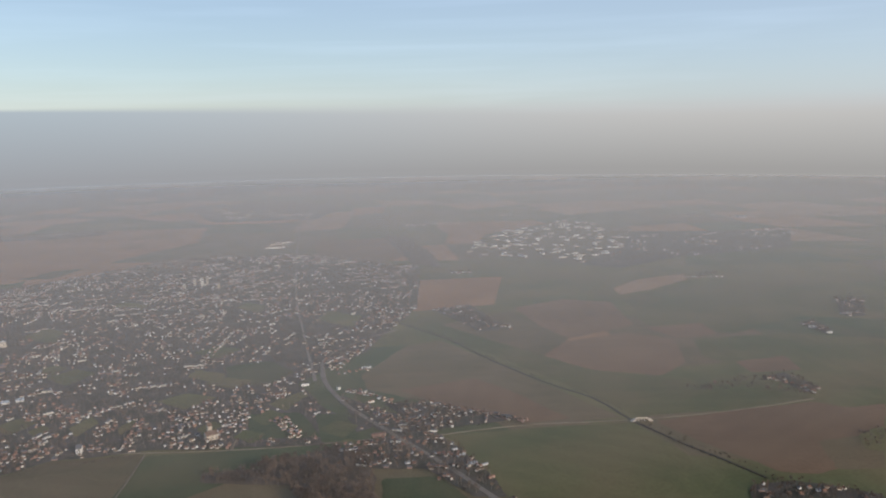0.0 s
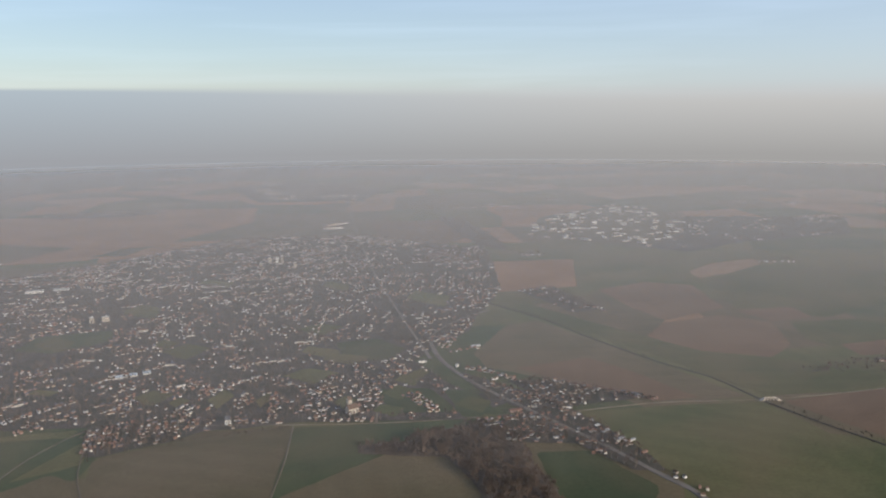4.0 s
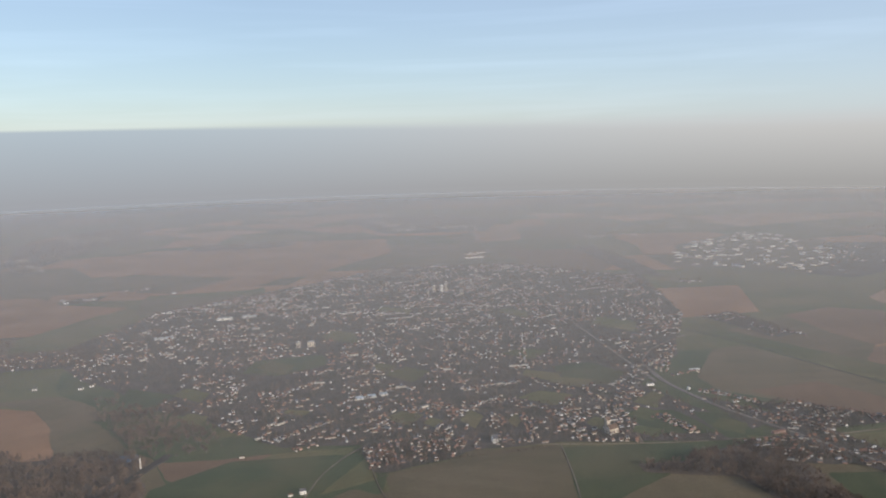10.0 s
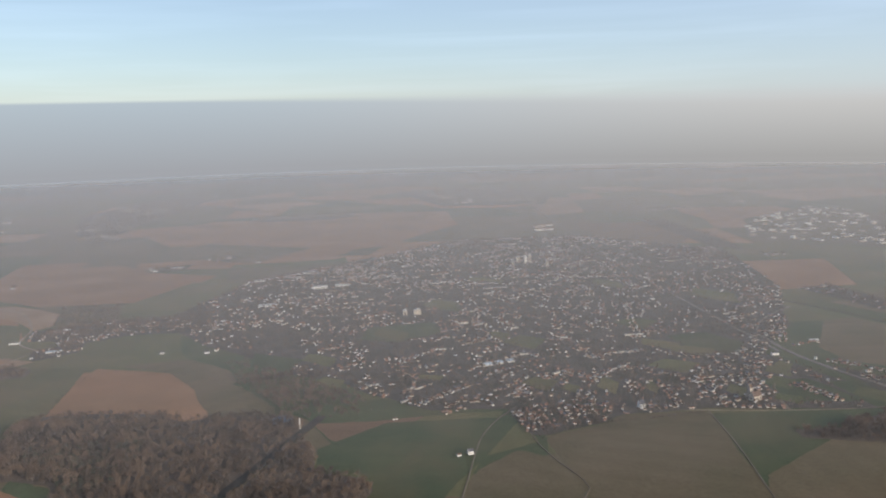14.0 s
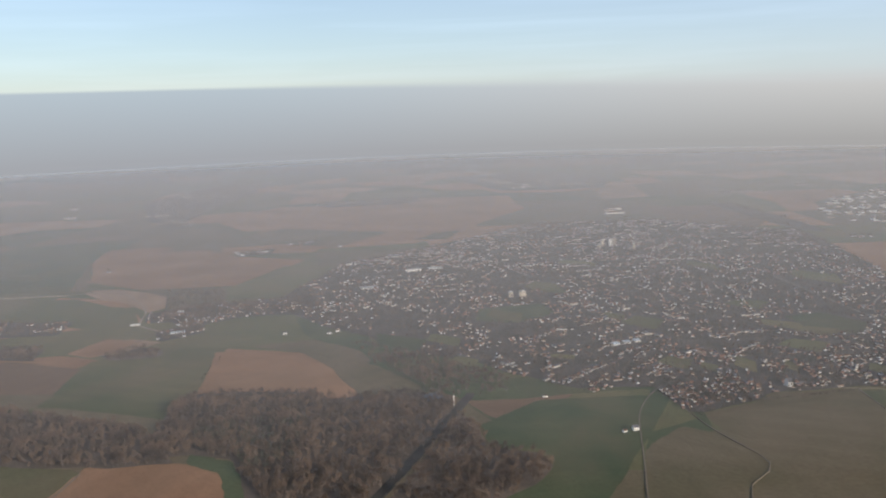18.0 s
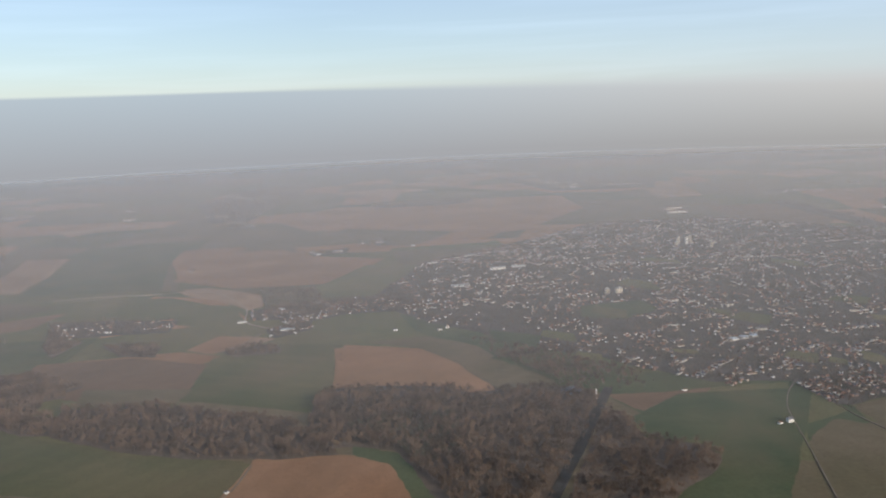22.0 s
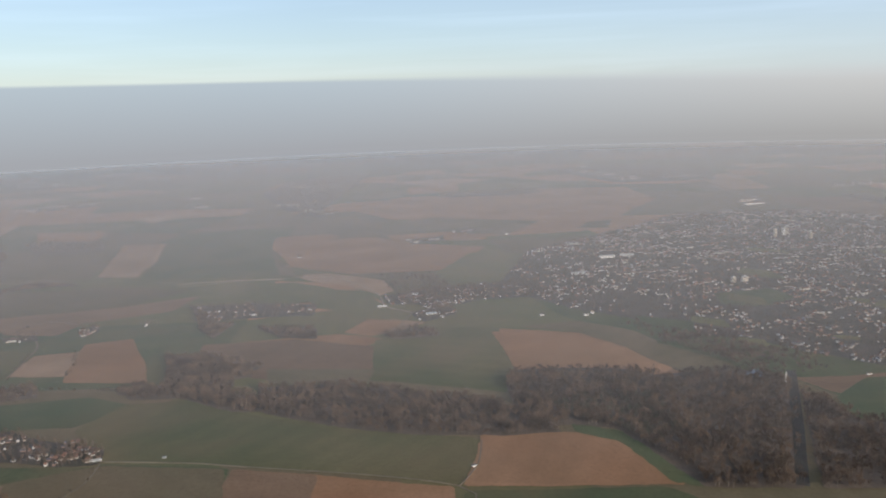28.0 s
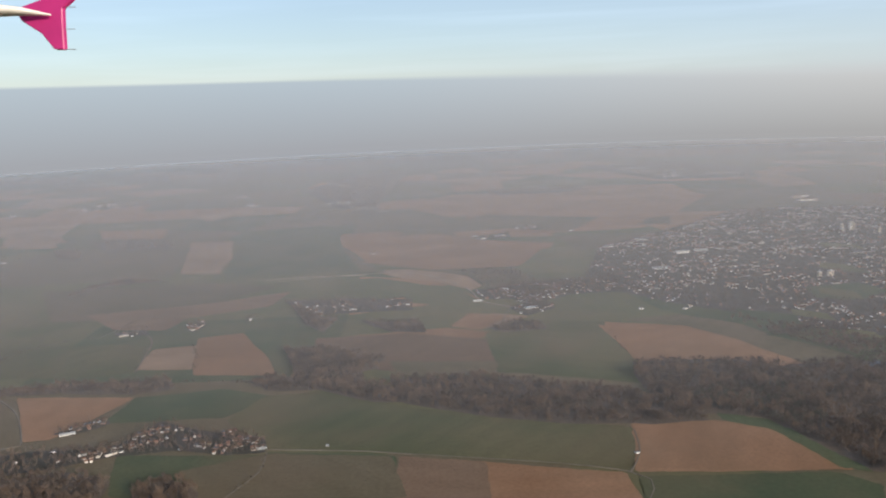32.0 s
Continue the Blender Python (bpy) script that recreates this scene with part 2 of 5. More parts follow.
def field(kind, corners, wobble=1.0):
    """A field: its outline follows the corners, rounded and frayed as ploughed and grown margins are."""
    bends = []
    for a, b, c in zip(corners[-1:] + corners[:-1], corners, corners[1:] + corners[:1]):
        for far in (a, c):
            length = math.hypot(far[0] - b[0], far[1] - b[1])
            f = min(0.08, 3 / max(length, 1))
            bends.append((b[0] + (far[0] - b[0]) * f, b[1] + (far[1] - b[1]) * f))
    stride = 4.0 if min(p[1] for p in corners) < 1100 else 9.0
    ring = []
    for (x0, y0), (x1, y1) in zip(bends, bends[1:] + bends[:1]):
        steps = max(1, int(math.hypot(x1 - x0, y1 - y0) / stride))
        for i in range(steps):
            x, y = x0 + (x1 - x0) * i / steps, y0 + (y1 - y0) * i / steps
            ring.append((x + wobble * (2.6 * noise.noise((x * 0.02, y * 0.02, 1.3)) + 1.5 * noise.noise((x * 0.16, y * 0.16, 4.3))),
                         y + wobble * (2.6 * noise.noise((x * 0.02, y * 0.02, 7.1)) + 1.5 * noise.noise((x * 0.16, y * 0.16, 9.4)))))
    LAYER[0] += 0.004
    bm = bmesh.new()
    face = bm.faces.new([bm.verts.new((x, y, LAYER[0])) for x, y in ring])
    if sum(a[0] * b[1] - b[0] * a[1] for a, b in zip(ring, ring[1:] + ring[:1])) < 0:
        bmesh.ops.reverse_faces(bm, faces=[face])
    bmesh.ops.triangulate(bm, faces=bm.faces[:])
    me = bpy.data.meshes.new("field")
    bm.to_mesh(me)
    bm.free()
    me.materials.append(GROUND[kind])
    return tagged(new(kind + "_field" if kind in ("grass", "crop", "soil", "stubble", "fallow") else kind, me), FIELD_WORDS[kind], "field", kind="structure")


def smooth_line(points, step=14.0):
    pts = [Vector((*p, 0)) for p in points]
    ext = [pts[0] * 2 - pts[1]] + pts + [pts[-1] * 2 - pts[-2]]
    line = []
    for a, b, c, d in zip(ext, ext[1:], ext[2:], ext[3:]):
        k = max(1, int((c - b).length / step))
        for i in range(k):
            t = i / k
            line.append(0.5 * (2 * b + (c - a) * t + (2 * a - 5 * b + 4 * c - d) * t * t + (3 * b - a - 3 * c + d) * t ** 3))
    return line + [pts[-1]]


ROADS = []
ROAD_LAYER = [0.56]


def road(kind, points, width):
    line = smooth_line(points)
    ROADS.append((line, width))
    ROAD_LAYER[0] += 0.004
    verts, faces = [], []
    for i, p in enumerate(line):
        d = (line[min(i + 1, len(line) - 1)] - line[max(i - 1, 0)]).normalized()
        side = Vector((-d.y, d.x, 0)) * width / 2 * (1 + 0.12 * noise.noise(p * 0.03))
        for s, z in ((1.25, 0.05), (1, ROAD_LAYER[0]), (-1, ROAD_LAYER[0]), (-1.25, 0.05)):
            q = p + side * s
            verts.append((q.x, q.y, z))
        if i:
            a = 4 * i
            faces += [(a + k - 4, a + k, a + k + 1, a + k - 3) for k in range(3)]
    words = {"asphalt": "grey asphalt road through fields and houses", "lane": "pale gravel lane between the fields", "rail_and_gap": "dark strip of sunken railway track with scrub, and shaded gap in the wood", "chalk": "pale bare track round the pit"}
    tagged(new({"asphalt": "road", "lane": "lane", "rail_and_gap": "railway", "chalk": "track"}[kind], mesh_of("road", verts, faces, ROAD[kind])), words[kind], "road", kind="structure")


# ---- trees ----
def tree_shape(seed, cards, evergreen=False, limbs=3):
    """Trunk and limbs, and a crown of small twig clumps with gaps, for a tree about 4.5 high."""
    r = random.Random(seed)
    wood_v, wood_f, twig_v, twig_f = [], [], [], []

    def limb(a, b, ra, rb, sides=3):
        axis = (b - a).normalized()
        u = axis.orthogonal().normalized()
        w = axis.cross(u)
        base = len(wood_v)
        for p, rad in ((a, ra), (b, rb)):
            for k in range(sides):
                t = 2 * math.pi * k / sides
                wood_v.append(tuple(p + (u * math.cos(t) + w * math.sin(t)) * rad))
        for k in range(sides):
            k2 = (k + 1) % sides
            wood_f.extend(((base + k, base + k2, base + sides + k2), (base + k, base + sides + k2, base + sides + k)))

    lean = Vector((r.uniform(-0.2, 0.2), r.uniform(-0.2, 0.2), 0))
    limb(Vector((0, 0, -0.2)), Vector((0, 0, 3.8)) + lean, 0.14, 0.03)
    forks = [(Vector((0, 0, 1.8)), Vector((0, 0, 3.8)) + lean)]
    for k in range(limbs):
        t = k * 6.28 / max(1, limbs) + r.uniform(-0.4, 0.4)
        root = Vector((0, 0, r.uniform(1.0, 1.9))) + lean * 0.4
        tip = Vector((math.cos(t) * r.uniform(0.75, 1.25), math.sin(t) * r.uniform(0.75, 1.25), r.uniform(2.4, 3.6)))
        limb(root, tip, 0.07, 0.02)
        forks.append((root, tip))
    for k in range(cards):
        if evergreen:
            # drooping boughs round a cone
            h, t = r.random() ** 0.7, r.uniform(0, 6.28)
            out = Vector((math.cos(t), math.sin(t), 0))
            p, way = out * (0.85 - 0.8 * h) + Vector((0, 0, 0.5 + 4.0 * h)), out + Vector((0, 0, r.uniform(-0.7, 0.1)))
            long, wide = r.uniform(0.3, 0.5), r.uniform(0.35, 0.6)
        else:
            # sprays of bare twigs that reach up and out from the limbs
            root, tip = r.choice(forks)
            p = root.lerp(tip, r.uniform(0.45, 1.05)) + Vector((r.gauss(0, 0.3), r.gauss(0, 0.3), r.gauss(0, 0.22)))
            way = (p - Vector((0, 0, 1.4))).normalized() + Vector((r.gauss(0, 0.35), r.gauss(0, 0.35), r.gauss(0.35, 0.3)))
            long, wide = r.uniform(0.55, 1.05), r.uniform(0.2, 0.4)
        way.normalize()
        side = way.cross(Vector((r.gauss(0, 1), r.gauss(0, 1), r.gauss(0, 1)))).normalized() * wide / 2
        base = len(twig_v)
        twig_v.extend((tuple(p - side), tuple(p + side), tuple(p + way * long + side * r.uniform(-1, 1))))
        twig_f.append((base, base + 1, base + 2))
    return np.array(wood_v), np.array(wood_f), np.array(twig_v), np.array(twig_f)


SHAPES = [tree_shape(s, 52, limbs=3) for s in range(8)]
SLIGHT = [tree_shape(60 + s, 24, limbs=1) for s in range(6)]
DENSE = [tree_shape(20 + s, 60) for s in range(4)]
PINES = [tree_shape(40 + s, 32, True, 0) for s in range(3)]


def grove(name, spots, label, category="trees", shapes=SHAPES, leaf=None):
    """Many trees as one stretch of woodland: spots of (x, y, size)."""
    if not spots:
        return None
    sets = ([], [])
    counts = [0, 0]
    for x, y, s in spots:
        wv, wf, tv, tf = rng.choice(shapes)
        t = rng.uniform(0, 6.28)
        c, sn = math.cos(t), math.sin(t)
        turn = np.array(((c, sn, 0), (-sn, c, 0), (0, 0, rng.uniform(0.85, 1.2)))) * s
        for k, (v, f) in enumerate(((wv, wf), (tv, tf))):
            sets[k].append((v @ turn + (x, y, 0.1), f + counts[k]))
            counts[k] += len(v)
    root = tagged(new(name), label, category, kind="stuff")
    for k, (nm, mat) in enumerate((("trunks", BARK), ("crowns", leaf or TWIGS))):
        me = bulk(nm, np.concatenate([a for a, _ in sets[k]]), np.concatenate([b for _, b in sets[k]]), mat)
        part(nm, me, root, kind="stuff")
    return root


def clear_of_roads(x, y, extra=1.5):
    for line, width in ROADS:
        if line[0].z == 0 and id(line) not in BOUNDS:
            BOUNDS[id(line)] = (min(p.x for p in line) - 20, max(p.x for p in line) + 20, min(p.y for p in line) - 20, max(p.y for p in line) + 20)
        west, east, south, north = BOUNDS[id(line)]
        if west < x < east and south < y < north:
            for p in line:
                if (p.x - x) ** 2 + (p.y - y) ** 2 < (width / 2 + extra) ** 2 + 8:
                    return False
    return True


BOUNDS = {}


def wood(corners, sparse=1.0, size=1.0, floor="litter"):
    """A bare winter wood with its floor of leaves; sparse: how far the trees stand apart, against a close wood."""
    field(floor, corners, 1.2)
    far = sum(p[1] for p in corners) / len(corners) > 1700
    n = int(area_of(corners) / (110 if far else 20) / size ** 2 / sparse)
    spots = []
    for x, y in scatter(corners, min(n, 7000)):
        stand = 1 + 0.4 * noise.noise((x * 0.03, y * 0.03, 5))
        if in_open(x, y):
            continue
        spots.append((x, y, size * stand * rng.choice((0.7, 0.9, 1, 1.1, 1.2, 1.4)) * (1.7 if far else 1.4)))
    grove("woodland", [p for p in spots if clear_of_roads(p[0], p[1], 1)], "bare brown winter wood of leafless trees", "wood", SLIGHT if far else SHAPES)


def spinney(corners, count):
    grove("conifer_stand", [(x, y, rng.uniform(0.9, 1.4)) for x, y in scatter(corners, count)], "dark evergreen stand inside the bare wood", "wood", PINES, EVERGREEN)


OPEN = []


def green(corners):
    """An open meadow inside the town, kept free of homes."""
    OPEN.append(corners)


def in_open(x, y):
    return any(inside(x, y, p) for p in OPEN)


SINGLE = []


def hedge(points, count, size=0.6):
    line = smooth_line(points, 6.0)
    spots = []
    for _ in range(int(count * 2.4)):
        p = rng.choice(line)
        spots.append((p.x + rng.gauss(0, 1.6), p.y + rng.gauss(0, 1.6), size * rng.uniform(0.7, 1.4)))
    if line[0].y < 860 and line[-1].y < 860:
        SINGLE.extend(spots[:45])
        spots = spots[45:]
    grove("hedgerow", spots, "leafless brown hedgerow trees along the field edge", "hedge", DENSE, SCRUB)


# ---- houses ----
def gable(length, width, height, rise, over=0.16, z=0.0):
    """Walls with gables, and a roof of two thick slopes, centred on the origin with the ridge along x."""
    a, b = length / 2, width / 2
    wv = [(-a, -b, z), (a, -b, z), (a, b, z), (-a, b, z), (-a, -b, height), (a, -b, height), (a, b, height), (-a, b, height), (-a, 0, height + rise), (a, 0, height + rise)]
    wf = [(0, 1, 5, 4), (2, 3, 7, 6), (1, 2, 6, 9, 5), (3, 0, 4, 8, 7)]
    o, drop, th = over, over * rise / b, 0.12
    rv = []
    for x in (-a - o, a + o):
        rv += [(x, -b - o, height - drop + 0.02), (x, 0, height + rise + 0.02), (x, b + o, height - drop + 0.02), (x, -b - o, height - drop + th), (x, 0, height + rise + th), (x, b + o, height - drop + th)]
    rf = [(3, 9, 10, 4), (4, 10, 11, 5), (1, 7, 6, 0), (2, 8, 7, 1), (0, 6, 9, 3), (5, 11, 8, 2), (0, 3, 4, 1), (1, 4, 5, 2), (6, 7, 10, 9), (7, 8, 11, 10)]
    return wv, wf, rv, rf


def block_mesh(x, y, z, w, d, h):
    v = [(x + sx * w / 2, y + sy * d / 2, z + sz * h) for sz in (0, 1) for sx, sy in ((-1, -1), (1, -1), (1, 1), (-1, 1))]
    return v, [(0, 1, 5, 4), (1, 2, 6, 5), (2, 3, 7, 6), (3, 0, 4, 7), (4, 5, 6, 7), (3, 2, 1, 0)]


HOUSE_KINDS = []
for wall_i, roof_i, ln, wd, ht, rs, words in ((0, 0, 2.8, 2.1, 1.4, 0.9, "cream rendered house with a red tiled roof"), (1, 1, 3.1, 2.2, 1.5, 0.85, "white rendered house with a grey slate roof"),
                                             (2, 0, 2.9, 2.1, 1.5, 1.0, "red brick house with a red tiled roof"), (3, 2, 3.6, 2.2, 1.4, 0.9, "sand coloured house with a brown tiled roof"),
                                             (1, 0, 2.5, 2.1, 1.8, 1.1, "tall white house with a red tiled roof"), (2, 1, 4.3, 2.2, 1.5, 0.85, "long brick house with a slate roof"),
                                             (0, 1, 9.5, 2.7, 2.2, 0.6, "long cream terrace with a grey roof")):
    wv, wf, rv, rf = gable(ln, wd, ht, rs)
    HOUSE_KINDS.append(dict(wall=mesh_of("house_wall", wv, wf, WALLS[wall_i]), roof=mesh_of("house_roof", rv, rf, ROOFS[roof_i]),
                            chimney=mesh_of("house_chimney", *block_mesh(ln * 0.3, 0.2, ht + rs * 0.5, 0.26, 0.35, rs * 0.5 + 0.5), WALLS[2]),
                            pane=mesh_of("house_pane", *block_mesh(0, 0, 0, 0.42, 0.05, 0.5), DARK_PANE), words=words, size=(ln, wd, ht), raw=(wv, wf, rv, rf), mats=(wall_i, roof_i)))
PROTOTYPE = {}
HOMES, TOWN_SPOTS = [], []


TAKEN = set()


def settle(x, y, turn, apart=2.7):
    """Puts a home down unless one stands there already."""
    cx, cy = int(x // apart), int(y // apart)
    if any((cx + i, cy + j) in TAKEN for i in (-1, 0, 1) for j in (-1, 0, 1) if i == 0 or j == 0):
        return 0
    TAKEN.add((cx, cy))
    HOMES.append((x, y, turn))
    return 1


PALE = set()


def row(points, count, pale=False):
    """Homes side by side along one street; pale: a white rendered estate."""
    before = len(HOMES)
    line = smooth_line(points, 2.0)
    for i in range(count):
        k = min(len(line) - 2, int(len(line) * (i + 0.5) / count))
        p, d = line[k], line[k + 1] - line[k]
        for side in (-1, 1):
            if rng.random() < 0.8:
                settle(p.x + rng.gauss(0, 0.8) - d.y * 1.4 * side, p.y + d.x * 1.4 * side + rng.gauss(0, 0.8), math.atan2(d.y, d.x) + rng.choice((0, 0, 1.57)) + rng.uniform(-0.12, 0.12), 3.0)
    if pale:
        PALE.update(HOMES[before:])


def hamlet(x, y, count, spread):
    """A far farm or hamlet: a few homes and barns, with trees behind."""
    before = len(HOMES)
    for _ in range(count):
        settle(x + rng.gauss(0, spread), y + rng.gauss(0, spread * 0.6), rng.uniform(-0.2, 0.5))
    PALE.update(HOMES[before:])
    grove("farm_trees", [(x + rng.gauss(0, spread * 1.3), y + 4 + rng.gauss(0, spread * 0.8), rng.uniform(1.1, 2.0)) for _ in range(count * 4)], "bare trees round a far farm", "trees", SLIGHT)


def town(corners, count):
    """Homes in close runs along streets whose bearing changes from quarter to quarter, thinning out to gardens and trees between them."""
    field("garden", corners, 1.3)
    xs, ys = [p[0] for p in corners], [p[1] for p in corners]
    wide, deep = max(xs) - min(xs), max(ys) - min(ys)
    quarters = [(rng.uniform(min(xs), max(xs)), rng.uniform(min(ys), max(ys)), 0.16 + rng.gauss(0, 0.3) + rng.choice((0, 0, 0, 0, 0.9, 1.5))) for _ in range(max(2, int(wide * deep / 12000)))]
    west, east, south, north = min(xs), max(xs), min(ys), max(ys)
    row_gap = min(20.0, max(8.0, math.sqrt(area_of(corners) / count) * 1.15))
    found = []
    for q, (qx, qy, turn) in enumerate(quarters):
        c, s = math.cos(turn), math.sin(turn)
        reach = int(max(wide, deep) / 6.4) if len(quarters) < 3 else 48
        for j in range(-13, 14):
            bow = rng.uniform(-0.0035, 0.0035)
            for i in range(-reach, reach + 1):
                for side in (-1, 1):
                    u = i * 4.1 + rng.uniform(-1.3, 1.3)
                    v = j * row_gap + side * 2.6 + rng.gauss(0, 1.0) + bow * u * u + 4 * noise.noise((i * 0.06, j * 3.1, qx))
                    x, y = qx + u * c - v * s, qy + u * s + v * c
                    if not (west < x < east and south < y < north) or (x - qx) ** 2 + (y - qy) ** 2 > 200 ** 2:
                        continue
                    if min(range(len(quarters)), key=lambda k: (quarters[k][0] - x) ** 2 + (quarters[k][1] - y) ** 2) != q:
                        continue
                    run = noise.noise((i * 0.14, j * 7.7 + side * 2.1, qx * 0.1)) * 0.5 + noise.noise((x * 0.011, y * 0.011, 3.3)) * 0.55 + noise.noise((x * 0.035, y * 0.035, 8.1)) * 0.45 + rng.uniform(-0.45, 0.45)
                    if run < -0.55 or not inside(x, y, corners) or in_open(x, y):
                        continue
                    found.append((run, x, y, turn + 2 * bow * u + rng.choice((0, 0, 0, 1.57)) + rng.uniform(-0.08, 0.08)))
    found.sort(reverse=True)
    got = 0
    for _, x, y, turn in found:
        if got >= count * 1.1:
            break
        if clear_of_roads(x, y, 1.5):
            got += settle(x, y, turn)
    TOWN_SPOTS.append((corners, got))


def bare(corners, kind):
    """Open ground with a few tracks, free of homes."""
    OPEN.append(corners)
    field(kind, corners)


def pond(corners):
    ring = [(*p, 0) for p in smooth_line(corners + corners[:1], 3.0)[:-1]]
    ring = [Vector(p[:2]) for p in ring]
    LAYER[0] += 0.004
    verts = [(p.x, p.y, LAYER[0] + 0.03) for p in ring]
    tagged(new("pond", mesh_of("pond", verts, [tuple(range(len(verts)))], WATER)), "small pale grey pond beside the trees", "pond", kind="structure")


SHEDS = []


def sheds(corners, count):
    field("crop", corners)
    for x, y in scatter(corners, count):
        SHEDS.append((x, y, rng.choice((0.15, 0.15, 1.7)) + rng.uniform(-0.1, 0.1)))


# ---- ground, haze and distance ----
def ground():
    """One sheet of land to the horizon, parcelled into uneven fields."""
    nx, ny = 44, 46
    verts, faces, kinds = [], [], []
    r = random.Random(3)
    for j in range(ny + 1):
        for i in range(nx + 1):
            x, y = -500 + (i / nx - 0.5) * 9800, -4900 + j / ny * 9800
            y += 60 * noise.noise((x * 0.002, y * 0.003, 0.4))
            edge = i in (0, nx) or j in (0, ny)
            verts.append((x + (0 if edge else r.uniform(-70, 70)), y + (0 if edge else r.uniform(-60, 60)), 0))
    for j in range(ny):
        for i in range(nx):
            a = j * (nx + 1) + i
            faces.append((a, a + 1, a + nx + 2, a + nx + 1))
            kinds.append(r.choices(range(5), (5, 1.6, 4, 0.8, 0) if -200 < verts[a][1] < 1650 else (4, 2.2, 3.2, 3.2, 1.5))[0])
    names = ("grass", "pasture", "crop", "soil", "stubble")
    me = mesh_of("ground", verts, faces, *[GROUND[k] for k in names])
    me.polygons.foreach_set("material_index", kinds)
    tagged(new("ground", me), "wide flat farmland of green and brown winter fields", "land", kind="structure")


HAZE_FROM, HAZE_REACH, HAZE_MOST, HAZE_HIGH, SHEETS = 520.0, 2800.0, 1.38, 26.0, 4


def haze():
    """Level see-through sheets that stand in for air haze, thicker with distance from the flight line."""
    m, tree, bsdf = nodes_of("mist")
    n, link = tree.nodes, tree.links.new
    n.remove(bsdf)
    where, axes = n.new("ShaderNodeNewGeometry"), n.new("ShaderNodeSeparateXYZ")
    link(where.outputs["Position"], axes.inputs[0])
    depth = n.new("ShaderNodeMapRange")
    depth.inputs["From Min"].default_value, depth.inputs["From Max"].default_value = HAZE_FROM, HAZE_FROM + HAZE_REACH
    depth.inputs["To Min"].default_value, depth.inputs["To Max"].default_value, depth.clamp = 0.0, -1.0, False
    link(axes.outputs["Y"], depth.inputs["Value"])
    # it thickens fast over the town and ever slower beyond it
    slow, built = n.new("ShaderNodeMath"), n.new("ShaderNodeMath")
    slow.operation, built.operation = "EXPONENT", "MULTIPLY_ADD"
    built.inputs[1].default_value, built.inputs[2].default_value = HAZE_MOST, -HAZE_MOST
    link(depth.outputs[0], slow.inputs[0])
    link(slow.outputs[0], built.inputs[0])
    # the last kilometre closes up into the glowing backdrop
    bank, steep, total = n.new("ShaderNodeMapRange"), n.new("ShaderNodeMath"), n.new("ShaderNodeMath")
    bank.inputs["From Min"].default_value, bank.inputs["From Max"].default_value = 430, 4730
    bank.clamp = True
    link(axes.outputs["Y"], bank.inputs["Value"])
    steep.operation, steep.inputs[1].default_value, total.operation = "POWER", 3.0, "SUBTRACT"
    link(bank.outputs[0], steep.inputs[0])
    # and it is set thicker on the sunward side, where the haze looks brighter
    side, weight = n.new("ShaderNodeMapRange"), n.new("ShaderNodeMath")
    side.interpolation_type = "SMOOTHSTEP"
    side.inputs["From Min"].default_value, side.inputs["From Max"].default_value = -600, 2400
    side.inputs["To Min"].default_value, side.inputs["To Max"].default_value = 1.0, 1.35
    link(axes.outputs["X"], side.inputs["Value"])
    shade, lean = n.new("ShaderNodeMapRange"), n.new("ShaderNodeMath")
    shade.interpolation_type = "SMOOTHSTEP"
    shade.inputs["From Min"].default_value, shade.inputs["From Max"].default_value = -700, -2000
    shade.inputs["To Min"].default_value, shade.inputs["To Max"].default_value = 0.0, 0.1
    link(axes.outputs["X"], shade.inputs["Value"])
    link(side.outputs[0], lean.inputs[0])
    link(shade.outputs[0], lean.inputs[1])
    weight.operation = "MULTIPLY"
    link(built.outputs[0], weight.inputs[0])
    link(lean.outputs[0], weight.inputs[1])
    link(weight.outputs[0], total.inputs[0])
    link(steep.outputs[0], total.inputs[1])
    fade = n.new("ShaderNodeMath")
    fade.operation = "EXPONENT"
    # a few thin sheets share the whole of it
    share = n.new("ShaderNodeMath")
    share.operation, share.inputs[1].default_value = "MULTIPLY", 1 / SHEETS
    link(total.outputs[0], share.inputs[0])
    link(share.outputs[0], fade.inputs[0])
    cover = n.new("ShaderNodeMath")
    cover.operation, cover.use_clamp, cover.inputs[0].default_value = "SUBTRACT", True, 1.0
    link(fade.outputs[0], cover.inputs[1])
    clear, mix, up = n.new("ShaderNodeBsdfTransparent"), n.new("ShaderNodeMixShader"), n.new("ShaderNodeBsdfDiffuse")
    # its far rim is tinted duller to offset the backdrop's glow
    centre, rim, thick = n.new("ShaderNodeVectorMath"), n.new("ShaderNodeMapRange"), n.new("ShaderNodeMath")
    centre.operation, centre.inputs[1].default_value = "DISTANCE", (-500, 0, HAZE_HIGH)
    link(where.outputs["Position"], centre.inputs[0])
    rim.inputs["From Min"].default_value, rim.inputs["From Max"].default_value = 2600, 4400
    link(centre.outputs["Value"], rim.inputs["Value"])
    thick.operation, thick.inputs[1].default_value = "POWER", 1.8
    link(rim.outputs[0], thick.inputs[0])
    # sun warmth put into its colour: cool away from the sun, warm towards it
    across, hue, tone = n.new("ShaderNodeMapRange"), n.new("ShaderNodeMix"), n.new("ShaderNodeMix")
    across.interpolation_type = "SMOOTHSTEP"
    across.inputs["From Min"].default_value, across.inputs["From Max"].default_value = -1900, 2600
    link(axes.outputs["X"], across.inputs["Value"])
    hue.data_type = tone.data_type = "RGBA"
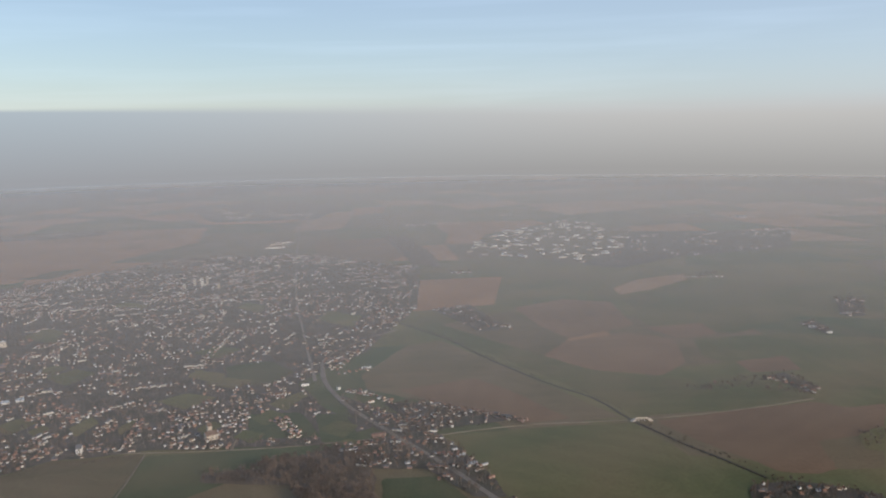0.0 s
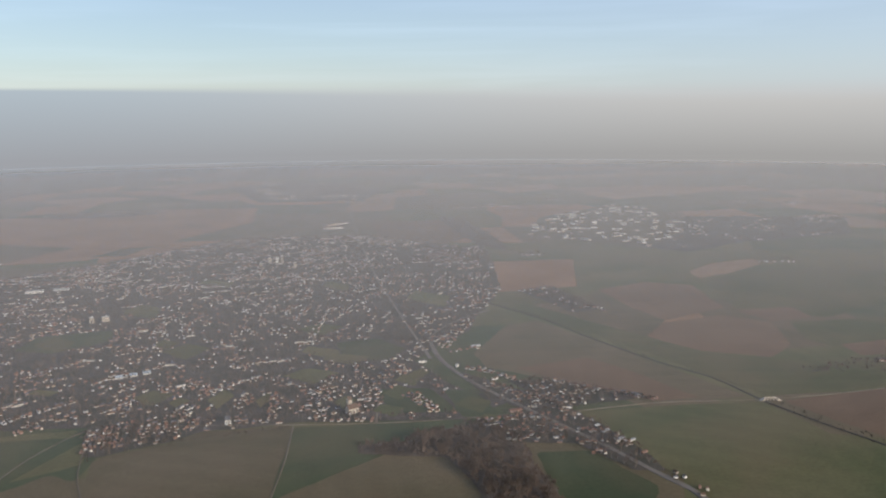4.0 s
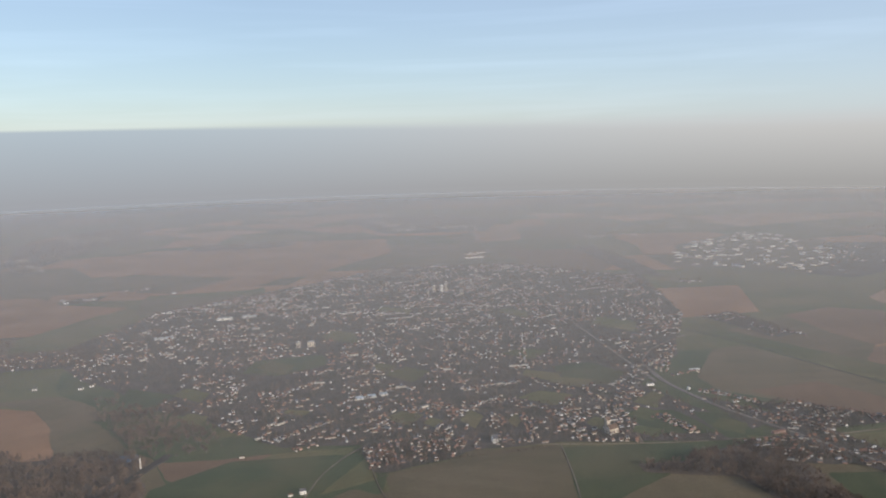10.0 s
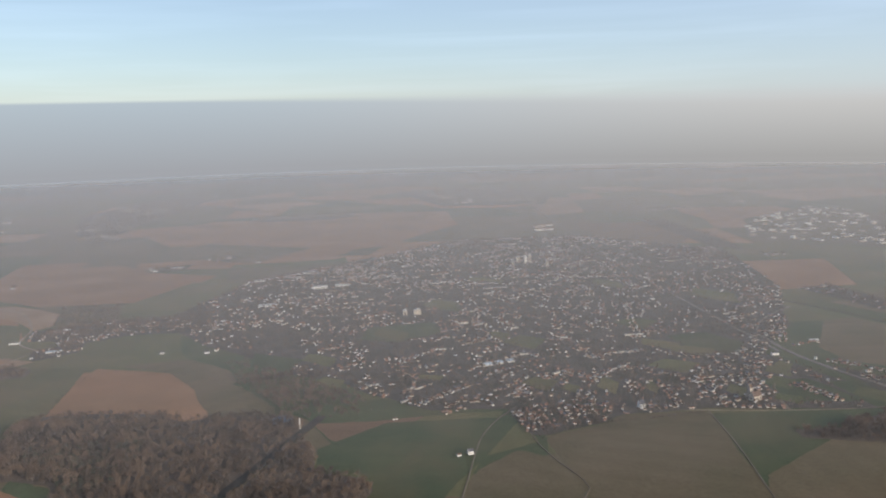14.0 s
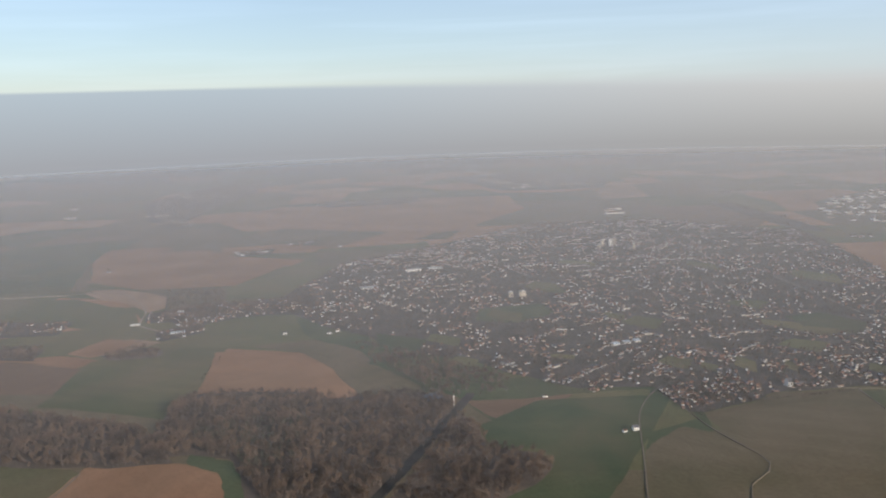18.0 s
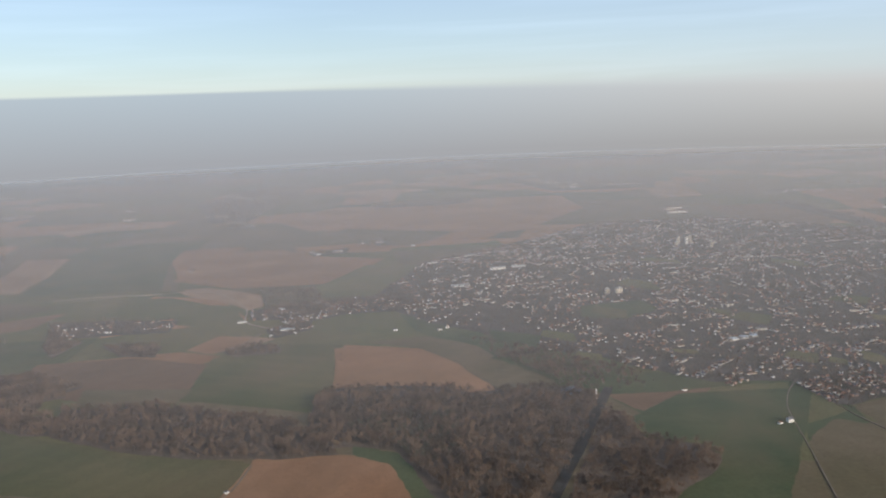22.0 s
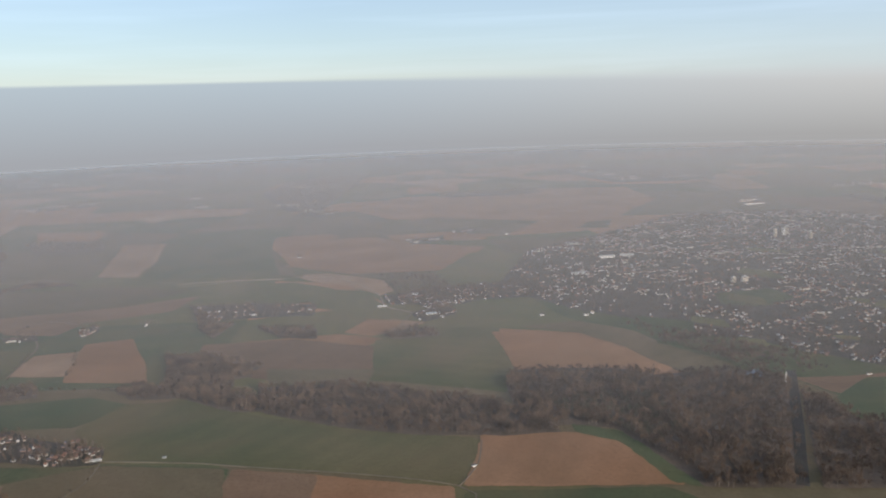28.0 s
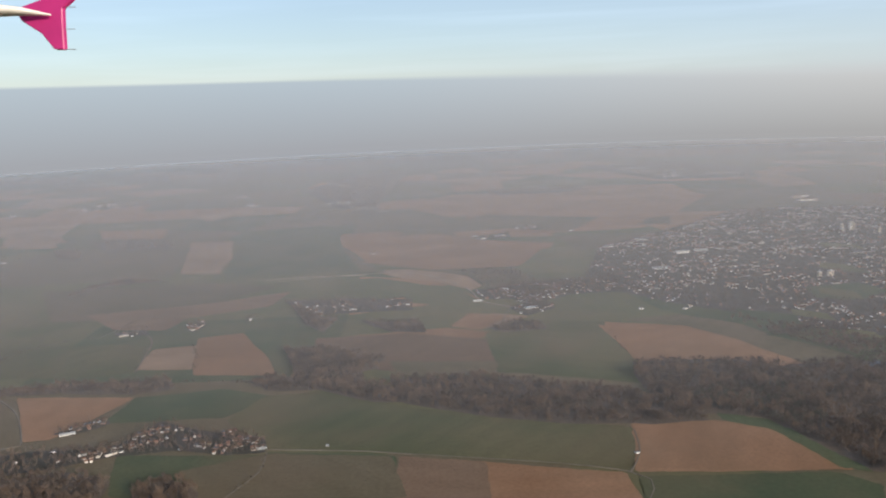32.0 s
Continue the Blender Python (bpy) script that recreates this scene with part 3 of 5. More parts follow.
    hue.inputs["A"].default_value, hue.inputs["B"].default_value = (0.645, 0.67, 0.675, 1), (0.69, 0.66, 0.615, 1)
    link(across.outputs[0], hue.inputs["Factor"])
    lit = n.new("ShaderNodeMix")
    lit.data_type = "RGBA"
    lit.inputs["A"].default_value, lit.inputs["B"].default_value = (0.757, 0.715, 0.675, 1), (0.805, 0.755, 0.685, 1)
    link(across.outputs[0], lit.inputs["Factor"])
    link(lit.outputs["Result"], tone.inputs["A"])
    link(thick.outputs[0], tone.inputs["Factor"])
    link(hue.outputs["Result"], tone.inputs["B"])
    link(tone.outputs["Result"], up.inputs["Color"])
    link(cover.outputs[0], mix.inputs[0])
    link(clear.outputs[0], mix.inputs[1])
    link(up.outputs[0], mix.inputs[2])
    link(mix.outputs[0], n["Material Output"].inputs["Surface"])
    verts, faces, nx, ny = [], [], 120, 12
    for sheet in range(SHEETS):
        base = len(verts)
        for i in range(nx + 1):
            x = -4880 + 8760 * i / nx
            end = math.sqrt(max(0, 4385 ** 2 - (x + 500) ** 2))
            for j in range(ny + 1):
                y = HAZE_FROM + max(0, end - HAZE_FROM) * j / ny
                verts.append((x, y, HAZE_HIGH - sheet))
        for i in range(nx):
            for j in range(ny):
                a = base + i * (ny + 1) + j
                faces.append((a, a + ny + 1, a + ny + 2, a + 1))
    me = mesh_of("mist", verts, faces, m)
    tagged(new("mist", me), "stacked see-through sheets standing in for grey distance haze", "mist", kind="structure")


def haze_backdrop():
    """A glowing backdrop ring painted as far haze all round, whose top makes the hazy skyline."""
    m, tree, bsdf = nodes_of("haze_backdrop")
    n, link = tree.nodes, tree.links.new
    n.remove(bsdf)
    where, axes = n.new("ShaderNodeNewGeometry"), n.new("ShaderNodeSeparateXYZ")
    link(where.outputs["Position"], axes.inputs[0])
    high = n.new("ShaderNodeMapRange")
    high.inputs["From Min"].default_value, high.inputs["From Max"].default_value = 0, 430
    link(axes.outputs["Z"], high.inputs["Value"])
    # haze light painted as emission, cool away from the sun and warm towards it
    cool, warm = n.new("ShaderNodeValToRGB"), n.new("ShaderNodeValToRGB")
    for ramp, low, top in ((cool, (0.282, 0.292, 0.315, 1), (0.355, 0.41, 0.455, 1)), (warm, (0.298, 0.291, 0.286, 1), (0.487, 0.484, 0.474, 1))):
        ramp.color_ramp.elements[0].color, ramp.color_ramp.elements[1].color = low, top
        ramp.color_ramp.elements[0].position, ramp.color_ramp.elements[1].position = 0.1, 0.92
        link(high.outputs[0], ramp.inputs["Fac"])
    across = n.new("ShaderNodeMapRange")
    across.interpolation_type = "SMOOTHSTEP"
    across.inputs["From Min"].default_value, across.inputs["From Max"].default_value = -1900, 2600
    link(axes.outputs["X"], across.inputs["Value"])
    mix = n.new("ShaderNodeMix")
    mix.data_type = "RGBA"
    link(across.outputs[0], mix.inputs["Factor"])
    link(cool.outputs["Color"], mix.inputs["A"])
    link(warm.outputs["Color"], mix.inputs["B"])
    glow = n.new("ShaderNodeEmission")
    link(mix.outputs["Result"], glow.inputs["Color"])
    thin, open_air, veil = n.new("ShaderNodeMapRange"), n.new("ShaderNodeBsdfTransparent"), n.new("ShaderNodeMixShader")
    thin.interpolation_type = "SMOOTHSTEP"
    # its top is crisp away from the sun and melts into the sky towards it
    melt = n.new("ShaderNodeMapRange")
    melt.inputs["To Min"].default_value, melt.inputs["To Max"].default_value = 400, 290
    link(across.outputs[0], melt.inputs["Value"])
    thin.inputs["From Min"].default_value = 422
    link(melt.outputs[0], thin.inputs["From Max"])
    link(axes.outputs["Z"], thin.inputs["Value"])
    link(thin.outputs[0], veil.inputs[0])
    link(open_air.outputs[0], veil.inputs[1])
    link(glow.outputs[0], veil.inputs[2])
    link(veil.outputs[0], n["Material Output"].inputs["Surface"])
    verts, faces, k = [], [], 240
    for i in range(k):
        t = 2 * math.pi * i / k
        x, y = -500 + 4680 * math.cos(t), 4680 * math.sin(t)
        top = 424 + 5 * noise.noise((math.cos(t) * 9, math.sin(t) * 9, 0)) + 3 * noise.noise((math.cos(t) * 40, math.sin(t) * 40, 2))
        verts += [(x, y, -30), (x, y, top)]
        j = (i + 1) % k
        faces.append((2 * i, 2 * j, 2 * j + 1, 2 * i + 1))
    tagged(new("backdrop", mesh_of("haze_backdrop", verts, faces, m)), "glowing backdrop ring painted as grey blue haze at the horizon", "haze", kind="structure")


ground()
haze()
haze_backdrop()

# ---- fields, roads, woods and settlements ----
road("asphalt", [(36, 1002), (35, 927), (43, 876), (57, 822), (88, 744), (108, 697), (129, 647), (149, 590), (165, 549), (169, 523), (178, 479)], 5.0)
road("asphalt", [(36, 1003), (60, 1050), (102, 1098), (146, 1134)], 3.1)
road("asphalt", [(69, 3183), (28, 2210), (11, 1487), (17, 1142), (25, 921)], 3.6)
road("lane", [(-249, 768), (-141, 748), (-58, 735), (3, 730), (87, 730)], 1.1)
road("lane", [(112, 723), (218, 730), (320, 718), (425, 717), (527, 729)], 1.1)
road("lane", [(-1144, 640), (-1081, 631), (-1034, 621), (-853, 568), (-855, 507)], 1.0)
road("lane", [(-1142, 635), (-1141, 598), (-1154, 566), (-1165, 540)], 1.0)
road("lane", [(-829, 648), (-836, 602), (-852, 568)], 1.1)
road("lane", [(-1441, 792), (-1404, 749), (-1364, 672), (-1379, 666)], 1.4)
road("lane", [(-312, 784), (-334, 755), (-355, 714), (-367, 671), (-379, 621), (-394, 563), (-405, 520)], 1.1)
road("lane", [(-316, 768), (-310, 701), (-303, 661), (-287, 598), (-316, 564), (-326, 540)], 0.7)
road("lane", [(-134, 743), (-142, 662), (-158, 560)], 1.1)
road("chalk", [(-1273, 1324), (-1206, 1338), (-1103, 1335)], 2.4)
road("chalk", [(-1067, 1348), (-1007, 1322), (-943, 1208), (-926, 1125), (-887, 1083)], 1.8)
road("lane", [(-887, 1083), (-900, 1040), (-908, 1004)], 1.5)
road("lane", [(-1265, 1303), (-1167, 1334), (-1073, 1347)], 1.3)
road("lane", [(-1329, 865), (-1346, 975), (-1363, 1014)], 1.7)
road("lane", [(-58, 735), (-49, 795)], 2.2)
# shaded gap between the two woods, laid as a wide dark strip
road("rail_and_gap", [(-502, 787), (-527, 727), (-558, 652), (-605, 543)], 8.1)
road("rail_and_gap", [(156, 1176), (208, 1063), (239, 957), (277, 852), (309, 789), (317, 748), (323, 714), (343, 649), (359, 609), (373, 568)], 1.8)
# the new estate at the field edge
row([(-309, 718), (-315, 772)], 9)
row([(-300, 722), (-302, 776)], 8)
row([(-286, 725), (-289, 778)], 9)
row([(-269, 728), (-269, 774)], 7)
row([(-255, 732), (-254, 781)], 8)
# white estates on the far side of town
row([(-342, 1776), (-314, 1820), (-284, 1840), (-257, 1852), (-226, 1870), (-198, 1884)], 30, True)
row([(-329, 1768), (-290, 1806), (-235, 1828), (-205, 1850)], 18, True)
row([(93, 1523), (160, 1549), (213, 1570)], 24, True)
row([(106, 1560), (170, 1585), (230, 1600)], 24, True)
row([(118, 1605), (180, 1615), (249, 1640)], 24, True)
row([(142, 1645), (200, 1650), (250, 1665)], 18, True)
row([(-664, 1504), (-616, 1532), (-583, 1559), (-547, 1588)], 22, True)
row([(-141, 1417), (-28, 1409)], 20, True)
row([(-332, 1424), (-213, 1372)], 16, True)
row([(115, 1272), (147, 1287)], 6, True)
row([(47, 959), (78, 1020), (111, 1087)], 18)
row([(-114, 1020), (-100, 1090), (-75, 1198)], 22)
row([(-223, 848), (-187, 882), (-138, 886)], 18)
row([(-21, 806), (7, 763)], 8)
row([(-270, 866), (-228, 890)], 9)
row([(-214, 871), (-170, 890)], 11)
row([(-196, 936), (-129, 954)], 17)
row([(-151, 865), (-118, 854)], 9)
row([(-11, 805), (3, 749)], 16)
row([(59, 876), (81, 860)], 8)
row([(74, 809), (97, 776)], 10)
row([(-240, 799), (-228, 771)], 9)
row([(-152, 830), (-154, 759)], 10)
row([(-104, 821), (-110, 759)], 9)
row([(-64, 805), (-71, 761)], 8)
row([(-190, 765), (-156, 759)], 8)
row([(-122, 757), (-51, 741)], 10)
row([(-92, 881), (-102, 826)], 6)
row([(-55, 864), (-26, 869)], 7)
row([(-426, 942), (-368, 1011)], 16)
row([(-403, 810), (-352, 856)], 14)
row([(-386, 776), (-360, 790)], 7)
row([(-519, 1012), (-479, 1047)], 10)
row([(-269, 867), (-233, 872)], 9)
row([(-314, 814), (-287, 839)], 7)
row([(-468, 861), (-449, 878)], 6)
row([(-507, 922), (-492, 908)], 4)
row([(-471, 976), (-465, 1016)], 5)
row([(35, 719), (83, 719)], 12)
row([(64, 667), (104, 686)], 8)
row([(106, 780), (117, 755)], 5)
row([(146, 808), (188, 769)], 14)
row([(188, 769), (222, 738)], 12)
row([(66, 880), (111, 816)], 14)
row([(-20, 807), (1, 747)], 12)
row([(-32, 894), (-10, 875)], 7)
row([(32, 983), (98, 1063)], 10)
row([(52, 945), (88, 953)], 6)
row([(222, 1242), (278, 1258)], 8)
row([(261, 1178), (309, 1092)], 10)
row([(161, 583), (165, 568)], 2)
row([(175, 553), (169, 534)], 2)
row([(115, 631), (127, 629)], 4)
row([(-1268, 682), (-1248, 686)], 9)
row([(-1256, 665), (-1234, 670)], 9)
row([(-1242, 692), (-1226, 694)], 7)
row([(-1220, 669), (-1208, 671)], 5)
row([(-1188, 649), (-1163, 650)], 11)
row([(-1187, 677), (-1176, 680)], 4)
row([(-1155, 642), (-1143, 645)], 6)
row([(-1283, 652), (-1271, 655)], 5)
row([(-1301, 647), (-1295, 648)], 3)
row([(-1294, 633), (-1286, 636)], 4)
row([(-1289, 645), (-1282, 645)], 3)
row([(-1173, 663), (-1152, 657)], 6)
row([(-1263, 658), (-1260, 661)], 3)
row([(-1202, 655), (-1195, 652)], 3)
field("soil", [(-782, 2341), (-587, 2476), (-235, 2440), (-231, 2197), (-336, 2031), (-445, 1836), (-536, 1710), (-627, 1700), (-828, 1686), (-924, 1711), (-884, 2097)])
field("stubble", [(70, 2834), (229, 2832), (155, 2359), (17, 2336)])
field("fallow", [(68, 2123), (277, 2113), (282, 1842), (156, 1667), (63, 1816)])
field("crop", [(-544, 1824), (-432, 1857), (-467, 1742), (-587, 1760)])
field("soil", [(431, 2391), (717, 2353), (750, 2192), (513, 2091), (425, 2186)])
field("soil", [(-808, 2523), (-511, 2570), (-230, 2518), (-245, 2200), (-413, 2060), (-514, 1784), (-563, 1736)])
field("soil", [(-1213, 1768), (-967, 1726), (-830, 1577), (-813, 1390), (-939, 1364), (-1108, 1455)])
field("crop", [(-1379, 1621), (-1226, 1738), (-1108, 1455), (-1085, 1361), (-1265, 1377)])
field("pasture", [(-1351, 1373), (-1416, 1842), (-1204, 1913), (-1169, 1604), (-1114, 1372)])
field("soil", [(-1186, 1784), (-1067, 1793), (-926, 1611), (-1081, 1523), (-1163, 1602)])
field("soil", [(-1119, 1448), (-890, 1637), (-750, 1569), (-823, 1360), (-997, 1358)])
field("grass", [(-781, 1514), (-678, 1490), (-675, 1329), (-782, 1260), (-868, 1299)])
field("stubble", [(-1435, 1413), (-1506, 1751), (-1413, 1743), (-1362, 1398)])
field("stubble", [(-1742, 1845), (-1652, 1988), (-1609, 1933), (-1665, 1789)])
field("stubble", [(-1932, 1781), (-2034, 2043), (-1946, 2066), (-1802, 1822)])
field("crop", [(-1769, 1743), (-1511, 1683), (-1438, 1390), (-1721, 1356), (-1828, 1571)])
field("stubble", [(-1621, 2175), (-1509, 2365), (-1466, 2230), (-1553, 2084)])
field("soil", [(-1080, 2242), (-915, 2460), (-580, 2416), (-239, 2535), (-245, 2225), (-365, 2016), (-584, 1926), (-789, 2038), (-934, 1978)])
field("crop", [(-1077, 1718), (-849, 2004), (-594, 1880), (-694, 1696), (-818, 1768)])
field("stubble", [(-1426, 1421), (-1483, 1672), (-1422, 1753), (-1371, 1530), (-1373, 1410)])
field("grass", [(-1263, 1303), (-1081, 1310), (-968, 1209), (-1034, 1166), (-1161, 1138), (-1273, 1110), (-1381, 1128)])
field("crop", [(-1629, 1310), (-1360, 1321), (-1239, 1278), (-1370, 1096), (-1529, 1107)])
field("fallow", [(-1454, 1095), (-1394, 1161), (-1331, 1119), (-1348, 1037), (-1419, 1048)])
field("stubble", [(-1085, 1355), (-1008, 1340), (-933, 1282), (-942, 1254), (-1033, 1288)])
field("stubble", [(-2488, 4580), (-2228, 4657), (-1858, 4372), (-2054, 4201)])
field("soil", [(-2221, 4161), (-2089, 4525), (-1809, 4466), (-1934, 4033)])
field("soil", [(-2258, 4103), (-1800, 4268), (-1357, 4009), (-1800, 3740)])
field("stubble", [(-974, 2906), (-743, 3015), (-619, 2900), (-805, 2747)])
field("soil", [(-723, 3372), (-338, 3562), (-152, 3384), (-483, 3109)])
field("stubble", [(818, 2646), (1205, 2727), (1289, 2572), (872, 2445)])
field("soil", [(-547, 2948), (-218, 3049), (-28, 2899), (-381, 2738)])
field("stubble", [(-2099, 2905), (-1896, 3004), (-1737, 2876), (-1916, 2730)])
field("stubble", [(-2030, 2039), (-1926, 2040), (-1796, 1749), (-1889, 1756)])
field("soil", [(-1791, 1980), (-1622, 1966), (-1591, 1827), (-1723, 1827)])
field("fallow", [(-1493, 1137), (-1328, 1176), (-1214, 1236), (-1230, 1143), (-1422, 1059)])
field("grass", [(140, 1190), (260, 1200), (345, 1000), (420, 780), (330, 715), (280, 715), (250, 800), (210, 950), (150, 1060)])
field("grass", [(144, 1187), (241, 1197), (332, 1033), (373, 863), (436, 783), (332, 724), (297, 840), (247, 977), (165, 1153)])
field("grass", [(540, 1234), (671, 1317), (867, 1282), (953, 1154), (833, 1005), (733, 1052), (590, 991), (494, 1068)])
field("stubble", [(554, 1327), (628, 1387), (730, 1413), (709, 1360), (608, 1295), (545, 1270)])
field("fallow", [(343, 1227), (444, 1263), (506, 1222), (479, 1073), (368, 1023), (351, 1092)])
field("crop", [(214, 1149), (337, 1208), (351, 1092), (368, 1023), (307, 955), (259, 1054)])
field("fallow", [(356, 1011), (452, 1030), (497, 986), (466, 886), (412, 842), (346, 882), (307, 955)])
field("fallow", [(487, 1053), (574, 1055), (568, 997), (504, 984)])
field("grass", [(525, 978), (654, 973), (759, 912), (617, 736), (550, 753), (521, 835), (494, 903)])
field("fallow", [(520, 871), (591, 876), (576, 820), (515, 825)])
field("grass", [(252, 997), (305, 950), (344, 876), (409, 836), (436, 783), (505, 755), (528, 731), (427, 721), (332, 724), (297, 840)])
field("fallow", [(342, 707), (426, 718), (521, 720), (542, 697), (586, 698), (501, 592), (418, 565), (390, 577), (381, 603), (359, 651)])
field("crop", [(462, 628), (533, 632), (477, 562), (438, 571)])
field("crop", [(79, 931), (149, 1048), (198, 1064), (240, 947), (287, 813), (315, 725), (219, 731), (160, 799), (80, 877)])
field("fallow", [(111, 869), (204, 886), (231, 837), (266, 735), (220, 734), (150, 811)])
field("crop", [(-301, 700), (-244, 725), (-134, 743), (-140, 656), (-156, 555), (-290, 575)])
field("grass", [(118, 725), (215, 721), (322, 710), (336, 626), (220, 483), (181, 507), (161, 594), (135, 688)])
field("pasture", [(-132, 739), (-22, 730), (0, 701), (-12, 670), (-55, 665), (-144, 603), (-157, 577)])
field("pasture", [(68, 642), (115, 633), (142, 561), (110, 512), (55, 523)])
field("grass", [(-404, 773), (-327, 775), (-351, 702), (-384, 598), (-497, 614), (-511, 690), (-469, 705), (-430, 734)])
field("fallow", [(-510, 768), (-452, 766), (-404, 773), (-430, 734), (-469, 708), (-490, 724)])
field("crop", [(-367, 645), (-328, 679), (-303, 658), (-300, 576), (-380, 588)])
field("grass", [(-351, 702), (-319, 756), (-307, 695), (-328, 683), (-363, 667)])
field("soil", [(-778, 989), (-687, 955), (-658, 909), (-613, 801), (-670, 796), (-726, 822), (-773, 803), (-785, 822)])
field("grass", [(-936, 957), (-853, 1002), (-779, 996), (-781, 813), (-788, 758), (-910, 807), (-896, 867)])
field("crop", [(-676, 1009), (-613, 947), (-550, 870), (-567, 797), (-612, 804), (-658, 909), (-687, 955), (-761, 998)])
field("grass", [(-849, 1041), (-745, 1109), (-676, 1009), (-761, 993), (-831, 998)])
field("soil", [(-1101, 973), (-977, 992), (-923, 961), (-954, 916), (-1020, 877), (-1094, 879)])
field("stubble", [(-984, 881), (-924, 887), (-893, 848), (-919, 825), (-973, 834)])
field("grass", [(-1094, 879), (-1020, 875), (-980, 876), (-973, 834), (-1019, 832), (-1097, 852)])
field("stubble", [(-971, 998), (-916, 1053), (-869, 1031), (-914, 988), (-946, 977)])
field("stubble", [(-1078, 1365), (-1036, 1369), (-983, 1335), (-931, 1290), (-917, 1218), (-935, 1193), (-972, 1241), (-1034, 1313)])
field("grass", [(-1058, 1259), (-966, 1228), (-926, 1129), (-959, 1090), (-1029, 1133)])
field("fallow", [(-1142, 968), (-1030, 976), (-941, 937), (-845, 900), (-859, 819), (-1040, 826), (-1130, 877)])
field("grass", [(-932, 960), (-794, 951), (-778, 827), (-833, 797), (-932, 811)])
field("crop", [(-1047, 865), (-929, 849), (-933, 807), (-980, 808), (-1039, 816)])
field("soil", [(-789, 976), (-697, 949), (-649, 893), (-608, 785), (-661, 783), (-737, 822), (-778, 827)])
field("soil", [(-973, 998), (-947, 1058), (-896, 1035), (-938, 974)])
field("soil", [(-1262, 846), (-1294, 991), (-1241, 1008), (-1183, 884), (-1168, 834)])
field("stubble", [(-1332, 875), (-1337, 950), (-1286, 961), (-1267, 866)])
field("grass", [(-1534, 979), (-1396, 982), (-1341, 962), (-1329, 865), (-1374, 852), (-1476, 862)])
field("soil", [(-1427, 798), (-1301, 782), (-1319, 739), (-1342, 682), (-1366, 678), (-1397, 741)])
field("pasture", [(-1301, 782), (-1213, 796), (-1163, 773), (-1195, 717), (-1247, 716), (-1310, 717)])
field("grass", [(-1169, 774), (-1095, 772), (-1026, 722), (-834, 654), (-838, 608), (-851, 571), (-1034, 621), (-1144, 642), (-1193, 710)])
field("soil", [(-831, 645), (-760, 652), (-709, 610), (-699, 575), (-704, 555), (-849, 565)])
field("pasture", [(-849, 558), (-701, 552), (-678, 527), (-700, 488), (-856, 503)])
field("soil", [(-1029, 615), (-856, 566), (-854, 495), (-1030, 512)])
field("fallow", [(-1029, 615), (-961, 595), (-964, 505), (-1030, 512)])
field("pasture", [(-1143, 636), (-1031, 615), (-1032, 512), (-1146, 539)])
field("pasture", [(-1269, 644), (-1213, 633), (-1147, 631), (-1145, 575), (-1171, 542), (-1250, 567)])
field("crop", [(-1207, 604), (-1140, 632), (-1035, 614), (-1021, 542), (-1185, 557)])
field("soil", [(-828, 659), (-785, 661), (-743, 656), (-717, 648), (-714, 633), (-694, 587), (-685, 553), (-842, 571)])
field("pasture", [(-747, 671), (-709, 658), (-692, 604), (-672, 547), (-685, 553), (-694, 587), (-714, 633), (-717, 649), (-743, 658)])
green([(-751, 692), (-715, 652), (-686, 610), (-668, 560), (-693, 560), (-716, 636), (-747, 656)])
field("pasture", [(-751, 694), (-713, 652), (-684, 610), (-664, 556), (-693, 556), (-716, 636), (-747, 656)])
green([(-462, 1122), (-372, 1138), (-359, 1086), (-421, 1038), (-470, 1062)])
green([(-81, 1010), (-26, 1020), (1, 964), (-25, 922), (-76, 935)])
green([(-46, 827), (5, 822), (24, 746), (-43, 755)])
green([(-602, 1022), (-538, 983), (-549, 931), (-597, 964)])
green([(19, 810), (50, 802), (61, 736), (24, 731)])
field("pasture", [(-501, 706), (-438, 760), (-308, 757), (-443, 521), (-528, 530), (-453, 614), (-457, 644), (-498, 661)])
green([(-27, 852), (-15, 869), (3, 853), (-9, 829)])
green([(22, 766), (40, 788), (62, 768), (44, 738)])
green([(-59, 767), (-47, 783), (-28, 768), (-39, 745)])
green([(37, 726), (47, 737), (59, 727), (50, 711)])
green([(-220, 832), (-206, 860), (-193, 839), (-208, 802)])
green([(-171, 819), (-159, 841), (-153, 825), (-166, 795)])
green([(-95, 796), (-79, 817), (-69, 801), (-86, 772)])
green([(-258, 830), (-248, 847), (-236, 833), (-245, 809)])
green([(-101, 945), (-78, 963), (-44, 943), (-66, 917)])
green([(-11, 866), (6, 886), (15, 870), (-3, 843)])
green([(-43, 815), (-24, 837), (-10, 819), (-30, 789)])
green([(-542, 980), (-532, 1008), (-498, 983), (-503, 945)])
green([(-456, 1085), (-441, 1120), (-406, 1090), (-416, 1043)])
green([(-518, 890), (-509, 911), (-484, 893), (-488, 864)])
green([(-408, 892), (-398, 902), (-374, 891), (-381, 877)])
green([(-308, 1052), (-296, 1074), (-275, 1055), (-285, 1024)])
green([(-292, 1424), (-278, 1454), (-228, 1418), (-233, 1373)])
green([(-124, 978), (-113, 1004), (-79, 977), (-85, 940)])
green([(-376, 1230), (-369, 1261), (-323, 1228), (-322, 1183)])
green([(38, 1233), (61, 1286), (107, 1236), (87, 1165)])
green([(-86, 1351), (-74, 1392), (-40, 1355), (-48, 1298)])
green([(-381, 1248), (-356, 1285), (-319, 1251), (-342, 1200)])
green([(-291, 1018), (-263, 1049), (-231, 1021), (-258, 978)])
